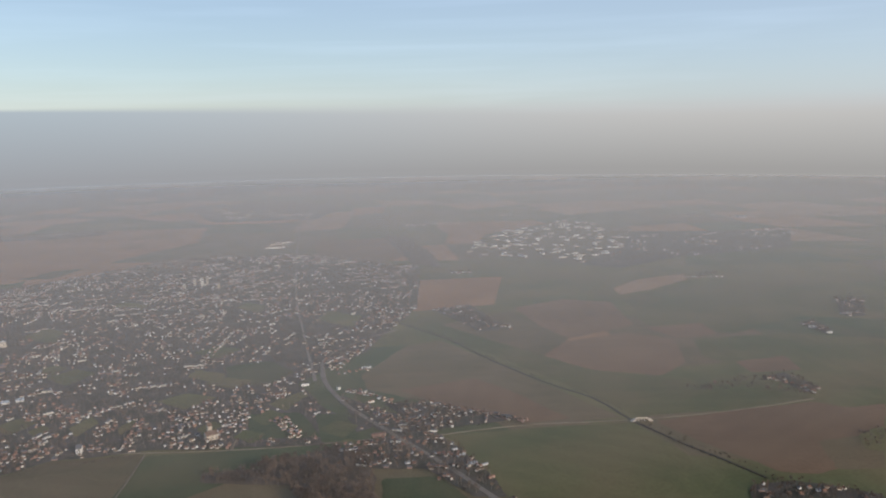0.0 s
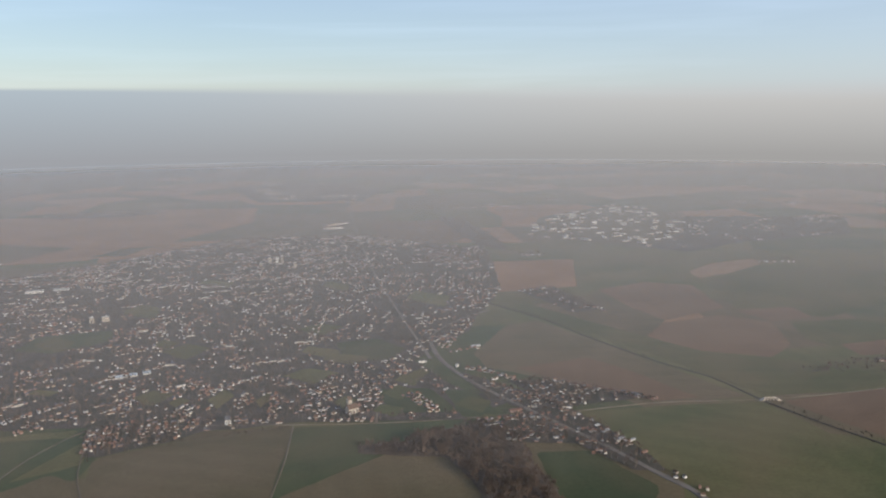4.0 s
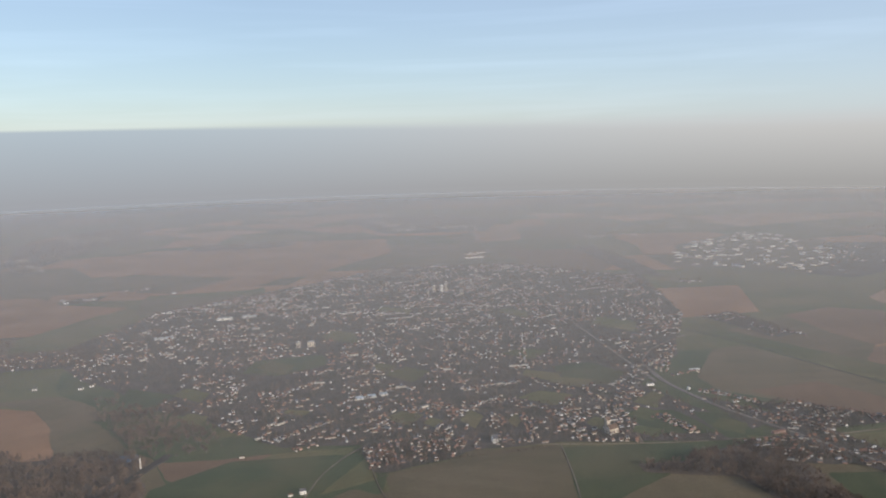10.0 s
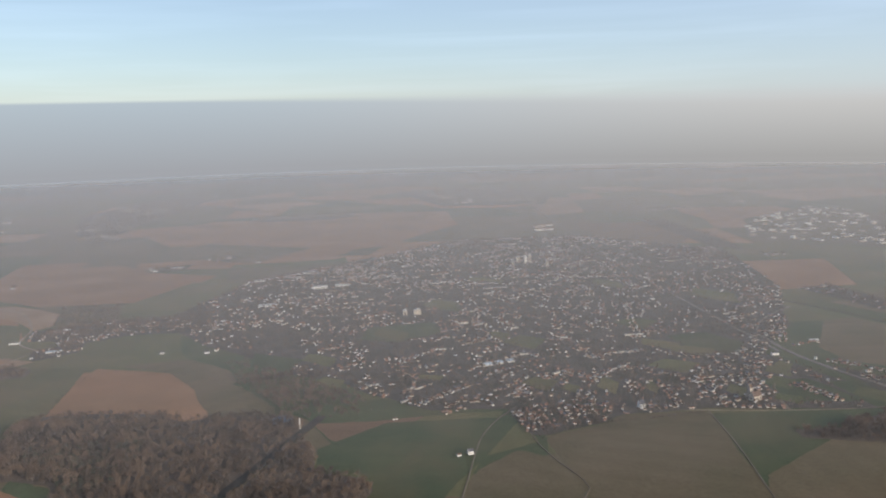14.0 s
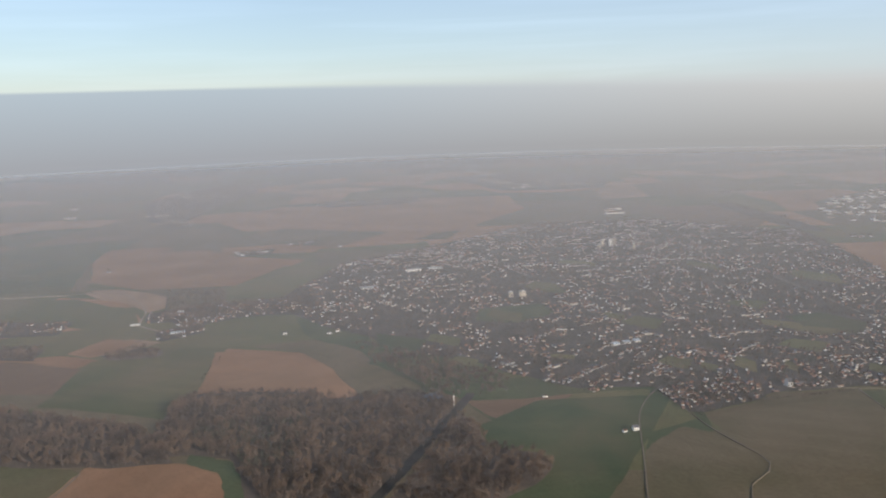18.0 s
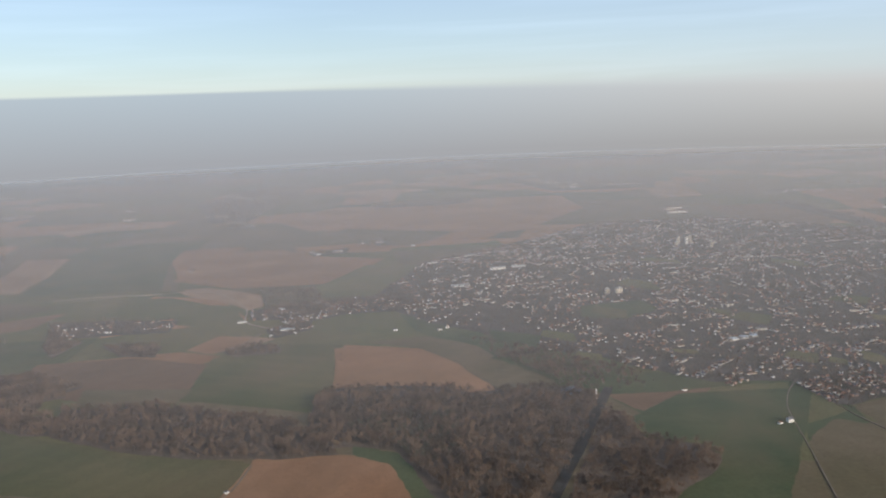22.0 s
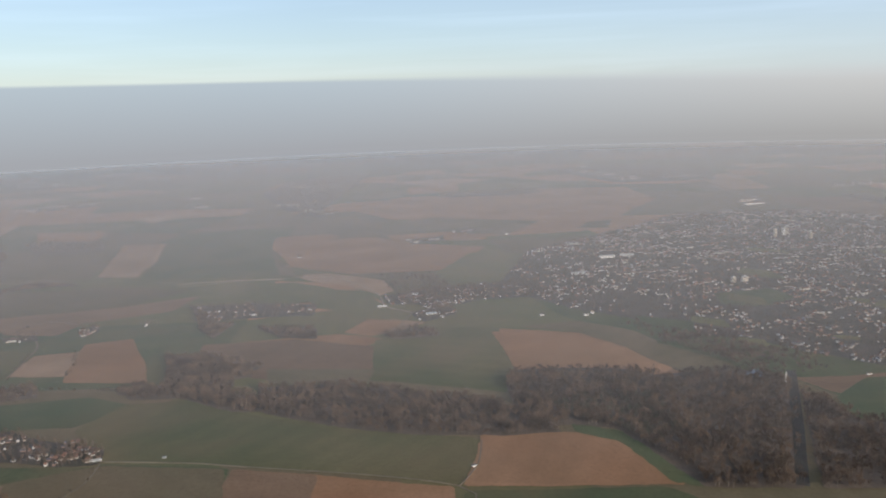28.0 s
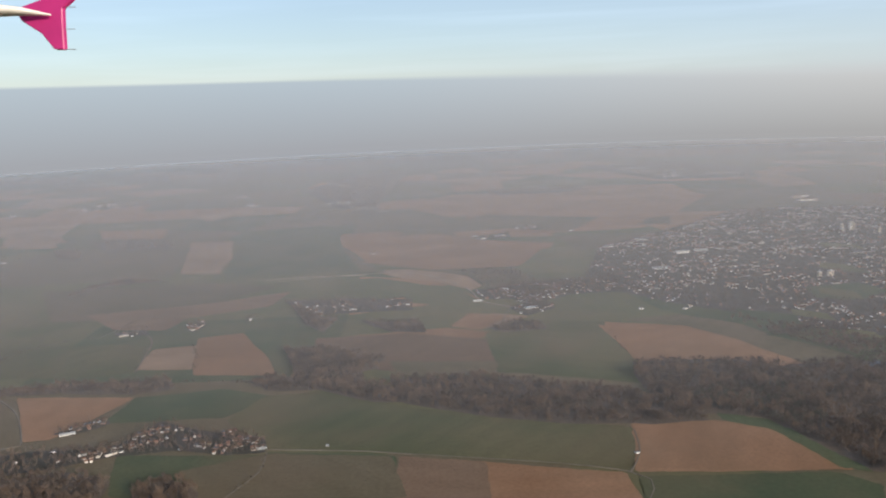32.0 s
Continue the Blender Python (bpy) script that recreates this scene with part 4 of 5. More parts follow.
green([(-130, 1086), (-99, 1113), (-66, 1086), (-97, 1048)])
green([(-147, 892), (-115, 915), (-82, 891), (-113, 858)])
green([(-297, 853), (-276, 875), (-253, 856), (-273, 825)])
wood([(-785, 827), (-732, 828), (-668, 816), (-637, 791), (-584, 800), (-551, 795), (-517, 773), (-525, 727), (-561, 641), (-604, 539), (-672, 547), (-692, 604), (-709, 661), (-747, 675), (-772, 713), (-789, 773)], 1.0, 1.0)
wood([(-517, 738), (-503, 702), (-500, 657), (-459, 639), (-452, 613), (-470, 587), (-502, 562), (-524, 530), (-592, 538), (-554, 640)], 1.0, 1.0)
wood([(-1045, 805), (-951, 803), (-869, 764), (-811, 744), (-780, 702), (-760, 659), (-809, 655), (-885, 668), (-959, 693), (-1026, 731)], 1.0, 0.95)
wood([(-1166, 920), (-1136, 925), (-1079, 870), (-1048, 878), (-1077, 840), (-1067, 777), (-1038, 749), (-1119, 780), (-1186, 802), (-1194, 817), (-1148, 826)], 1.0, 0.95)
wood([(-1403, 834), (-1282, 834), (-1267, 803), (-1304, 791), (-1383, 803)], 1.0, 0.9)
wood([(-1459, 827), (-1401, 830), (-1386, 803), (-1448, 806)], 1.0, 0.6)
# its narrow west arm puts trees and litter where the wood's shadow falls
wood([(-80, 687), (-36, 686), (13, 713), (42, 717), (62, 682), (63, 643), (59, 615), (65, 576), (62, 539), (9, 549), (4, 599), (-9, 646), (-48, 657), (-82, 670)], 1.0, 0.9)
wood([(-579, 953), (-520, 942), (-488, 870), (-504, 787), (-550, 798), (-553, 860), (-608, 901)], 4.0, 0.85, "pasture")
wood([(-596, 920), (-561, 934), (-480, 870), (-453, 797), (-474, 777), (-516, 777), (-555, 822)], 4.0, 0.85, "pasture")
wood([(-1181, 807), (-1124, 806), (-1045, 787), (-1011, 732), (-1054, 738), (-1113, 779), (-1171, 787)], 1.0, 0.9)
wood([(-1176, 927), (-1125, 927), (-1078, 886), (-1057, 841), (-1123, 817), (-1158, 871)], 1.0, 0.85)
wood([(-1208, 1167), (-1155, 1078), (-1122, 1058), (-1137, 992), (-1165, 1037)], 1.0, 0.8)
wood([(-1091, 1039), (-1012, 1026), (-1005, 972), (-1051, 984)], 1.0, 0.7)
wood([(-1349, 605), (-1299, 615), (-1256, 596), (-1254, 546), (-1322, 552)], 1.0, 1.0)
wood([(-1235, 574), (-1212, 596), (-1182, 569), (-1176, 530), (-1221, 534)], 1.0, 1.1)
wood([(-1358, 2732), (-1241, 3220), (-1065, 3320), (-1109, 2607), (-1139, 2177), (-1219, 2225)], 1.0, 0.9)
wood([(-804, 2479), (-590, 2521), (-487, 2484), (-584, 2418), (-776, 2402)], 1.0, 0.7)
wood([(251, 2154), (308, 2132), (318, 1765), (303, 1619), (255, 1685)], 1.0, 0.8)
wood([(413, 789), (506, 810), (550, 753), (531, 735), (482, 771), (418, 774)], 3.5, 0.8, "grass")
wood([(505, 631), (543, 644), (501, 592), (488, 602)], 3.5, 0.8, "grass")
wood([(-630, 980), (-592, 995), (-497, 934), (-458, 868), (-469, 819), (-506, 810), (-522, 782), (-553, 826), (-598, 894)], 4.0, 0.85, "pasture")
wood([(-926, 978), (-888, 1008), (-858, 991), (-856, 966), (-909, 959)], 1.0, 0.8)
wood([(-946, 1336), (-853, 1337), (-829, 1229), (-858, 1164), (-913, 1210)], 3.0, 0.8, "crop")
wood([(-795, 779), (-782, 822), (-767, 719), (-745, 675), (-785, 668), (-792, 709)], 1.0, 0.95)
wood([(-1739, 1790), (-1709, 1842), (-1572, 1808), (-1525, 1684), (-1657, 1669)], 1.0, 0.9)
wood([(-1779, 1696), (-1759, 1718), (-1706, 1661), (-1686, 1596), (-1728, 1605)], 1.0, 0.8)
wood([(-1566, 1255), (-1556, 1345), (-1507, 1376), (-1429, 1339), (-1480, 1345), (-1540, 1320)], 1.0, 0.6)
hedge([(-1509, 929), (-1491, 976), (-1441, 1007), (-1418, 1022), (-1393, 1101), (-1333, 1082)], 40, 0.6)
hedge([(-305, 720), (-308, 774)], 26, 0.6)
hedge([(-293, 724), (-296, 777)], 26, 0.6)
hedge([(-277, 727), (-279, 776)], 26, 0.6)
hedge([(-262, 731), (-261, 777)], 26, 0.6)
hedge([(-247, 729), (-243, 768)], 24, 0.6)
hedge([(-244, 727), (-190, 734), (-137, 742)], 40, 0.45)
spinney([(-735, 743), (-655, 746), (-658, 654), (-689, 624), (-713, 673)], 420)
spinney([(-761, 739), (-730, 742), (-718, 674), (-747, 684)], 120)
hedge([(159, 1178), (211, 1065), (242, 959), (280, 854), (312, 791), (320, 750), (326, 716)], 70, 0.5)
hedge([(320, 712), (340, 647), (356, 607), (370, 566)], 50, 0.5)
hedge([(328, 715), (348, 650), (364, 610), (378, 569)], 36, 0.6)
hedge([(116, 820), (157, 783), (216, 743)], 60, 0.8)
hedge([(120, 736), (175, 737), (215, 738)], 30, 0.6)
hedge([(-323, 767), (-305, 699), (-297, 709), (-244, 725)], 40, 0.5)
hedge([(-1294, 967), (-1269, 896), (-1265, 847)], 16, 0.6)
hedge([(-1332, 875), (-1345, 974)], 12, 0.6)
hedge([(-1152, 566), (-1140, 603), (-1143, 636)], 26, 0.6)
hedge([(-784, 813), (-780, 965)], 10, 0.5)
hedge([(-1392, 830), (-1271, 823), (-1147, 799), (-1052, 770)], 70, 0.8)
hedge([(-1927, 1930), (-1707, 1836), (-1558, 1763)], 30, 0.7)
hedge([(-809, 2445), (-516, 2508)], 120, 1.2)
hedge([(-786, 2482), (-514, 2503)], 60, 1.0)
hedge([(-1192, 1487), (-1010, 1386), (-876, 1388)], 30, 0.5)
hedge([(-1427, 1388), (-1261, 1328), (-1149, 1333)], 30, 0.5)
town([(-763, 1210), (-674, 1504), (-443, 1721), (-261, 1913), (31, 1900), (264, 1636), (199, 1271), (93, 1034), (3, 918), (38, 806), (93, 769), (17, 728), (-134, 751), (-218, 746), (-242, 727), (-300, 705), (-312, 708), (-321, 779), (-398, 787), (-461, 848), (-481, 880), (-554, 933), (-613, 1011), (-675, 1074)], 4300)
town([(-922, 1195), (-819, 1239), (-699, 1249), (-676, 1145), (-811, 1142), (-854, 1082)], 120)
town([(48, 866), (70, 837), (114, 769), (134, 725), (155, 653), (162, 584), (136, 591), (106, 653), (54, 666), (53, 710), (88, 737), (55, 800)], 90)
town([(93, 826), (140, 819), (218, 747), (115, 738)], 60)
bare([(-243, 724), (-218, 745), (-136, 745), (-139, 736), (-249, 706), (-305, 702)], 'crop')
pond([(-548, 791), (-535, 795), (-530, 782), (-543, 772), (-552, 776)])
town([(562, 1604), (876, 2014), (1269, 1888), (1103, 1638), (811, 1596), (645, 1506)], 110)
town([(95, 1588), (160, 1688), (264, 1667), (214, 1489), (112, 1522)], 70)
town([(223, 1242), (283, 1267), (305, 1106), (260, 1092)], 22)
town([(-375, 3256), (40, 3338), (204, 3001), (91, 2630), (-237, 2667)], 60)
town([(-329, 1817), (-199, 1915), (-206, 1803), (-325, 1731)], 40)
town([(-1371, 650), (-1346, 658), (-1278, 657), (-1253, 717), (-1225, 694), (-1149, 666), (-1142, 634), (-1175, 631), (-1226, 645), (-1272, 639), (-1311, 622), (-1351, 610)], 22)
town([(-1348, 695), (-1333, 709), (-1309, 728), (-1302, 716), (-1325, 690)], 9)
town([(-1216, 1169), (-1133, 1172), (-1024, 1152), (-1024, 1087), (-1109, 1086), (-1155, 1078)], 46)
town([(-1414, 1030), (-1374, 1042), (-1361, 1014), (-1400, 1012)], 6)
town([(-1328, 1063), (-1309, 1080), (-1298, 1050), (-1310, 1019)], 12)
town([(-899, 1674), (-824, 1714), (-824, 1655), (-890, 1630)], 7)
town([(-779, 1782), (-744, 1806), (-753, 1742), (-779, 1733)], 5)
town([(-1393, 2710), (-1291, 3291), (-1112, 3341), (-1140, 2201), (-1235, 2230)], 70)
town([(-1205, 2192), (-1164, 2285), (-1094, 2110), (-1145, 2078)], 14)
town([(-1355, 2996), (-1193, 3132), (-1155, 2978), (-1290, 2848)], 14)
town([(702, 1018), (732, 1024), (720, 970), (703, 952)], 9)
town([(839, 1121), (893, 1126), (817, 1028), (787, 1037)], 6)
town([(518, 807), (551, 816), (553, 756), (536, 742)], 12)
town([(353, 558), (389, 560), (422, 536), (441, 517), (428, 501), (332, 524)], 24)
town([(-276, 2841), (-79, 3166), (46, 3111), (21, 2719), (-194, 2721)], 45)
town([(-2522, 3438), (-2390, 3456), (-2286, 3191), (-2384, 3166)], 10)
town([(-2054, 2509), (-1871, 2635), (-1835, 2522), (-1994, 2401)], 12)
town([(-1758, 1675), (-1738, 1696), (-1710, 1627), (-1731, 1620)], 5)
town([(-931, 1189), (-789, 1220), (-690, 1264), (-705, 1204), (-823, 1116), (-918, 1133)], 60)
town([(-892, 1080), (-839, 1119), (-827, 1068), (-874, 1032)], 12)
for fx, fy, fn, fs in ((-2301, 3284, 8, 30), (-1954, 2537, 8, 16), (-1502, 2386, 5, 10), (367, 2348, 7, 18), (-1190, 3090, 10, 22), (32, 2787, 10, 24),
                       (-2462, 3462, 8, 30), (-1892, 2570, 9, 18), (-1577, 2620, 5, 9), (-1117, 2137, 6, 12), (436, 2370, 9, 22), (992, 4021, 8, 26), (1120, 3955, 8, 26),
                       (671, 2498, 5, 12), (1217, 2286, 9, 26), (1300, 2190, 12, 30), (1170, 1829, 12, 30), (1597, 2139, 10, 26), (332, 1552, 7, 12), (754, 1378, 9, 14)):
    hamlet(fx, fy, fn, fs)
for fx, fy, fn, fs in ((860, 1124, 8, 12), (1238, 1905, 12, 30), (-779, 1765, 5, 8), (-1143, 2191, 8, 20), (-2176, 2343, 3, 6), (-1830, 1587, 4, 8), (-1747, 1676, 4, 6), (-2017, 2442, 7, 20),
                       (-1505, 2386, 4, 8), (-1243, 2355, 8, 22), (-2360, 3323, 8, 26), (-2762, 3652, 8, 30), (-1103, 1526, 2, 3), (-1240, 1070, 3, 5), (454, 2397, 6, 16)):
    hamlet(fx, fy, fn, fs)
sheds([(385, 1767), (513, 2091), (810, 2315), (913, 2063), (747, 1746), (573, 1565), (471, 1713)], 150)
field("pasture", [(-462, 1122), (-372, 1138), (-359, 1086), (-421, 1038), (-470, 1062)])
field("pasture", [(-81, 1010), (-26, 1020), (1, 964), (-25, 922), (-76, 935)])
field("pasture", [(-46, 827), (5, 822), (24, 746), (-43, 755)])
field("pasture", [(-602, 1022), (-538, 983), (-549, 931), (-597, 964)])
field("pasture", [(19, 810), (50, 802), (61, 736), (24, 731)])
field("grass", [(-27, 852), (-15, 869), (3, 853), (-9, 829)])
field("grass", [(22, 766), (40, 788), (62, 768), (44, 738)])
field("grass", [(-59, 767), (-47, 783), (-28, 768), (-39, 745)])
field("grass", [(37, 726), (47, 737), (59, 727), (50, 711)])
field("grass", [(-220, 832), (-206, 860), (-193, 839), (-208, 802)])
field("grass", [(-171, 819), (-159, 841), (-153, 825), (-166, 795)])
field("grass", [(-95, 796), (-79, 817), (-69, 801), (-86, 772)])
field("grass", [(-258, 830), (-248, 847), (-236, 833), (-245, 809)])
field("grass", [(-101, 945), (-78, 963), (-44, 943), (-66, 917)])
field("grass", [(-11, 866), (6, 886), (15, 870), (-3, 843)])
field("grass", [(-43, 815), (-24, 837), (-10, 819), (-30, 789)])
field("grass", [(-542, 980), (-532, 1008), (-498, 983), (-503, 945)])
field("grass", [(-456, 1085), (-441, 1120), (-406, 1090), (-416, 1043)])
field("grass", [(-518, 890), (-509, 911), (-484, 893), (-488, 864)])
field("grass", [(-408, 892), (-398, 902), (-374, 891), (-381, 877)])
field("grass", [(-308, 1052), (-296, 1074), (-275, 1055), (-285, 1024)])
field("grass", [(-292, 1424), (-278, 1454), (-228, 1418), (-233, 1373)])
field("grass", [(-124, 978), (-113, 1004), (-79, 977), (-85, 940)])
field("grass", [(-376, 1230), (-369, 1261), (-323, 1228), (-322, 1183)])
field("grass", [(38, 1233), (61, 1286), (107, 1236), (87, 1165)])
field("grass", [(-86, 1351), (-74, 1392), (-40, 1355), (-48, 1298)])
field("grass", [(-381, 1248), (-356, 1285), (-319, 1251), (-342, 1200)])
field("grass", [(-291, 1018), (-263, 1049), (-231, 1021), (-258, 978)])
field("grass", [(-130, 1086), (-99, 1113), (-66, 1086), (-97, 1048)])
field("grass", [(-147, 892), (-115, 915), (-82, 891), (-113, 858)])
field("grass", [(-297, 853), (-276, 875), (-253, 856), (-273, 825)])

# ---- homes ----
HOMES.sort(key=lambda h: h[1])
PALE_SPOTS = {h[:2] for h in PALE}
NEAR_HOMES, FAR_HOMES = HOMES[:300], HOMES[300:]


def home(kind, m):
    """A house: wall, roof, chimney and dark panes; made once for each kind, then copied."""
    k = HOUSE_KINDS[kind]
    if kind in PROTOTYPE:
        return copy_thing(PROTOTYPE[kind], m)
    root = tagged(new("house"), k["words"] + " among gardens", "house", "houses of the town")
    root.matrix_basis = m
    part("wall", k["wall"], root)
    part("roof", k["roof"], root)
    part("chimney", k["chimney"], root)
    ln, wd, ht = k["size"]
    for sx in (-0.3, 0.3):
        for sy in (-1, 1):
            part("window", k["pane"], root, m=pose(sx * ln, sy * wd / 2, 0.6))
    PROTOTYPE[kind] = root
    return root


def kind_at(x, y):
    """Each estate keeps to its own few kinds of house."""
    k = noise.noise((x * 0.02, y * 0.02, 12.5)) + rng.gauss(0, 0.22) + min(0.35, max(0, y - 950) * 0.0006) + (0.16 if x < -1050 else 0)
    if (x, y) in PALE_SPOTS:
        return rng.choices(range(7), (1, 4, 0, 0.6, 2, 0, 0))[0]
    weights = (1.6, 0.7, 4, 3.2, 0.7, 2.2, 0.25) if k < 0.02 else (3, 1.3, 2.6, 3, 1.2, 1.4, 0.4) if k < 0.26 else (3, 3, 0.6, 1.6, 1.6, 0.8, 0.6)
    return rng.choices(range(7), weights)[0]


for x, y, turn in NEAR_HOMES:
    home(kind_at(x, y), pose(x, y, 0.3, 0, 0, math.degrees(turn)))
piles = {}
for x, y, turn in FAR_HOMES:
    k = HOUSE_KINDS[kind_at(x, y)]
    wv, wf, rv, rf = k["raw"]
    c, s, g = math.cos(turn), math.sin(turn), rng.uniform(0.75, 1.15) * (1 + 0.25 * min(1, max(0, y - 900) / 700) + 0.6 * min(1, max(0, y - 1700) / 900))
    turnm = np.array(((c, s, 0), (-s, c, 0), (0, 0, 1))) * g
    for what, v, f, i in (("walls", wv, wf, k["mats"][0]), ("roofs", rv, rf, k["mats"][1])):
        vs, fs = piles.setdefault((what, i), ([], []))
        base = len(vs)
        vs.extend((np.array(v) @ turnm + (x, y, 0.3)).tolist())
        fs.extend([tuple(q + base for q in face) for face in f])
far_town = tagged(new("far_houses"), "hundreds of small pale houses with red and grey roofs", "houses", kind="stuff")
for (what, i), (vs, fs) in piles.items():
    part(what, mesh_of(what, vs, fs, (WALLS if what == "walls" else ROOFS)[i]), far_town, kind="stuff")

# trees in the gardens
for corners, got in TOWN_SPOTS:
    village = got < 120 and corners[0][1] < 900
    n = int(min(got * 10 + 300, area_of(corners) / (33 if got > 400 else (12 if corners[0][0] < 0 else 26) if village else 19)))
    spots = [(x, y, rng.uniform(0.65, 1.45) * (1.15 if village else 1) * (1 + 0.3 * noise.noise((x * 0.02, y * 0.02, 2.2)))) for x, y in scatter(corners, n) if clear_of_roads(x, y) and not in_open(x, y)]
    grove("garden_trees", spots, "leafless garden trees between the houses", "trees", SLIGHT)
    grove("garden_conifers", [(x, y, rng.uniform(0.45, 0.85)) for x, y in scatter(corners, n // 13) if not in_open(x, y)], "dark evergreen trees between the houses", "trees", PINES, EVERGREEN)


# ---- larger buildings ----
def hall(x, y, length, width, height, turn, wall, roof, label, category="building", rise=0.8, windows=0, name="hall"):
    """A long building with a low gable roof and a row of windows on each long side."""
    root = tagged(new(name), label, category)
    root.matrix_basis = pose(x, y, 0.2, 0, 0, turn)
    wv, wf, rv, rf = gable(length, width, height, rise)
    part("wall", mesh_of("hall_wall", wv, wf, wall), root)
    part("roof", mesh_of("hall_roof", rv, rf, roof), root)
    if windows:
        pane = mesh_of("hall_window", *block_mesh(0, 0, 0, min(1.2, length / windows * 0.35), 0.08, height * 0.3), DARK_PANE)
        for i in range(windows):
            for s in (-1, 1):
                part("window", pane, root, m=pose((i + 0.5) / windows * length - length / 2, s * width / 2, height * 0.35))
    return root


def tower_block(x, y, length, width, storeys, turn, wall, label, name="tower_block"):
    root = tagged(new(name), label, "apartments")
    root.matrix_basis = pose(x, y, 0.2, 0, 0, turn)
    h = storeys * 1.6
    part("wall", mesh_of("block_wall", *block_mesh(0, 0, 0, length, width, h), wall), root)
    part("roof", mesh_of("block_roof", *block_mesh(0, 0, h, length + 0.4, width + 0.4, 0.35), GREY_METAL), root)
    part("lift_housing", mesh_of("lift_housing", *block_mesh(length * 0.1, 0, h + 0.35, 2.0, 2.0, 1.2), CONCRETE), root)
    pane = mesh_of("block_window", *block_mesh(0, 0, 0, 0.8, 0.08, 0.75), DARK_PANE)
    per = max(2, int(length / 2.2))
    for f in range(storeys):
        for i in range(per):
            for s in (-1, 1):
                part("window", pane, root, m=pose((i + 0.5) / per * length - length / 2, s * width / 2, f * 1.6 + 0.5))
    return root


hall(-883, 1642, 11.4, 4.1, 2.9, 8, WALLS[1], GREY_METAL, "white farm barn among open fields", "barn", 0.9, 2, "barn")
hall(-846, 1668, 21.5, 7.7, 2.5, 8, WALLS[3], WHITE_METAL, "long pale farm barn among open fields", "barn", 0.8, 5, "barn")
hall(-762, 1769, 10.5, 3.8, 3.2, 5, WALLS[1], GREY_METAL, "white farm barn among open fields", "barn", 1.0, 2, "barn")
hall(-692, 1703, 6.8, 2.4, 2.0, 0, WALLS[1], GREY_METAL, "small white barn among open fields", "barn", 0.6, 1, "barn")
hall(-1107, 1101, 10.0, 3.6, 2.3, 6, WALLS[1], GREY_METAL, "white barn at the edge of the hamlet", "barn", 0.7, 2, "barn")
hall(-1030, 1116, 5.6, 2.4, 2.7, 6, WALLS[1], ROOFS[1], "white house at the edge of the hamlet", "house", 0.8, 1, "house")
hall(-1173, 1125, 4.6, 2.4, 2.7, 20, WALLS[1], ROOFS[1], "white house at the edge of the hamlet", "house", 0.8, 1, "house")
hall(-718, 1041, 5.4, 2.6, 2.2, 5, WALLS[1], ROOFS[1], "white barn on a green field", "barn", 0.8, 1, "barn")
hall(-661, 1033, 6.0, 2.6, 2.1, 5, WALLS[1], ROOFS[1], "white barn beside the trees", "barn", 0.7, 2, "barn")
hall(-651, 1042, 4.6, 2.4, 2.0, 30, WALLS[1], ROOFS[2], "white barn beside the trees", "barn", 0.7, 1, "barn")
hall(13, 909, 8.3, 3.0, 2.5, 5, WALLS[1], ROOFS[1], "long white house beside the main road", "house", 0.8, 2, "house")
hall(87, 959, 11.6, 4.2, 1.5, 4, WHITE_METAL, WHITE_METAL, "long pale barn on a brown field", "barn", 0.4, 2, "barn")
hall(49, 885, 3.6, 2.4, 3.2, 40, WALLS[1], ROOFS[1], "tall white house beside the main road", "house", 1.0, 0, "house")
hall(80, 833, 6.8, 2.4, 2.0, 20, WALLS[1], ROOFS[0], "white house beside the main road", "house", 0.6, 1, "house")
hall(140, 686, 4.4, 2.4, 1.3, 20, WALLS[1], WHITE_METAL, "white shop beside the main road", "shop", 0.4, 1, "shop")
hall(148, 652, 9.8, 3.5, 1.5, 25, WHITE_METAL, GREY_METAL, "long white workshop beside the main road", "workshop", 0.4, 2, "workshop")
hall(142, 671, 8.6, 3.1, 1.5, 25, GREY_METAL, GREY_METAL, "long grey workshop beside the main road", "workshop", 0.4, 2, "workshop")
hall(158, 648, 5.6, 2.4, 1.3, 25, WHITE_METAL, GREY_METAL, "white workshop beside the main road", "workshop", 0.4, 1, "workshop")
hall(157, 621, 6.1, 2.4, 1.8, 25, WALLS[2], ROOFS[0], "red brick house beside the main road", "house", 0.5, 1, "house")
hall(77, 737, 13.0, 4.7, 2.1, 12, WALLS[2], ROOFS[0], "red brick terrace beside the main road", "terrace", 0.6, 3, "terrace")
hall(48, 710, 18.5, 3.7, 1.1, 8, WALLS[1], ROOFS[1], "long white terrace beside a lane", "terrace", 0.3, 4, "terrace")
hall(96, 667, 7.8, 2.8, 1.5, 15, WALLS[1], GREY_METAL, "white workshop behind the road", "workshop", 0.4, 1, "workshop")
hall(104, 760, 7.1, 2.6, 1.4, -15, WALLS[1], ROOFS[1], "white house among bare trees", "house", 0.4, 1, "house")
hall(708, 989, 14.4, 5.2, 2.2, -20, GREY_METAL, WHITE_METAL, "grey barn of a lonely farm", "barn", 0.7, 3, "barn")
hall(709, 957, 7.1, 2.6, 2.1, -10, WALLS[1], WHITE_METAL, "white barn of a lonely farm", "barn", 0.6, 1, "barn")
hall(802, 1047, 16.9, 6.1, 2.3, -3, GREY_METAL, GREY_METAL, "wide grey barn of a lonely farm", "barn", 0.7, 4, "barn")
hall(520, 798, 5.7, 2.4, 2.6, 20, WALLS[3], ROOFS[0], "sand coloured farmhouse beside a hedge", "house", 0.8, 1, "house")
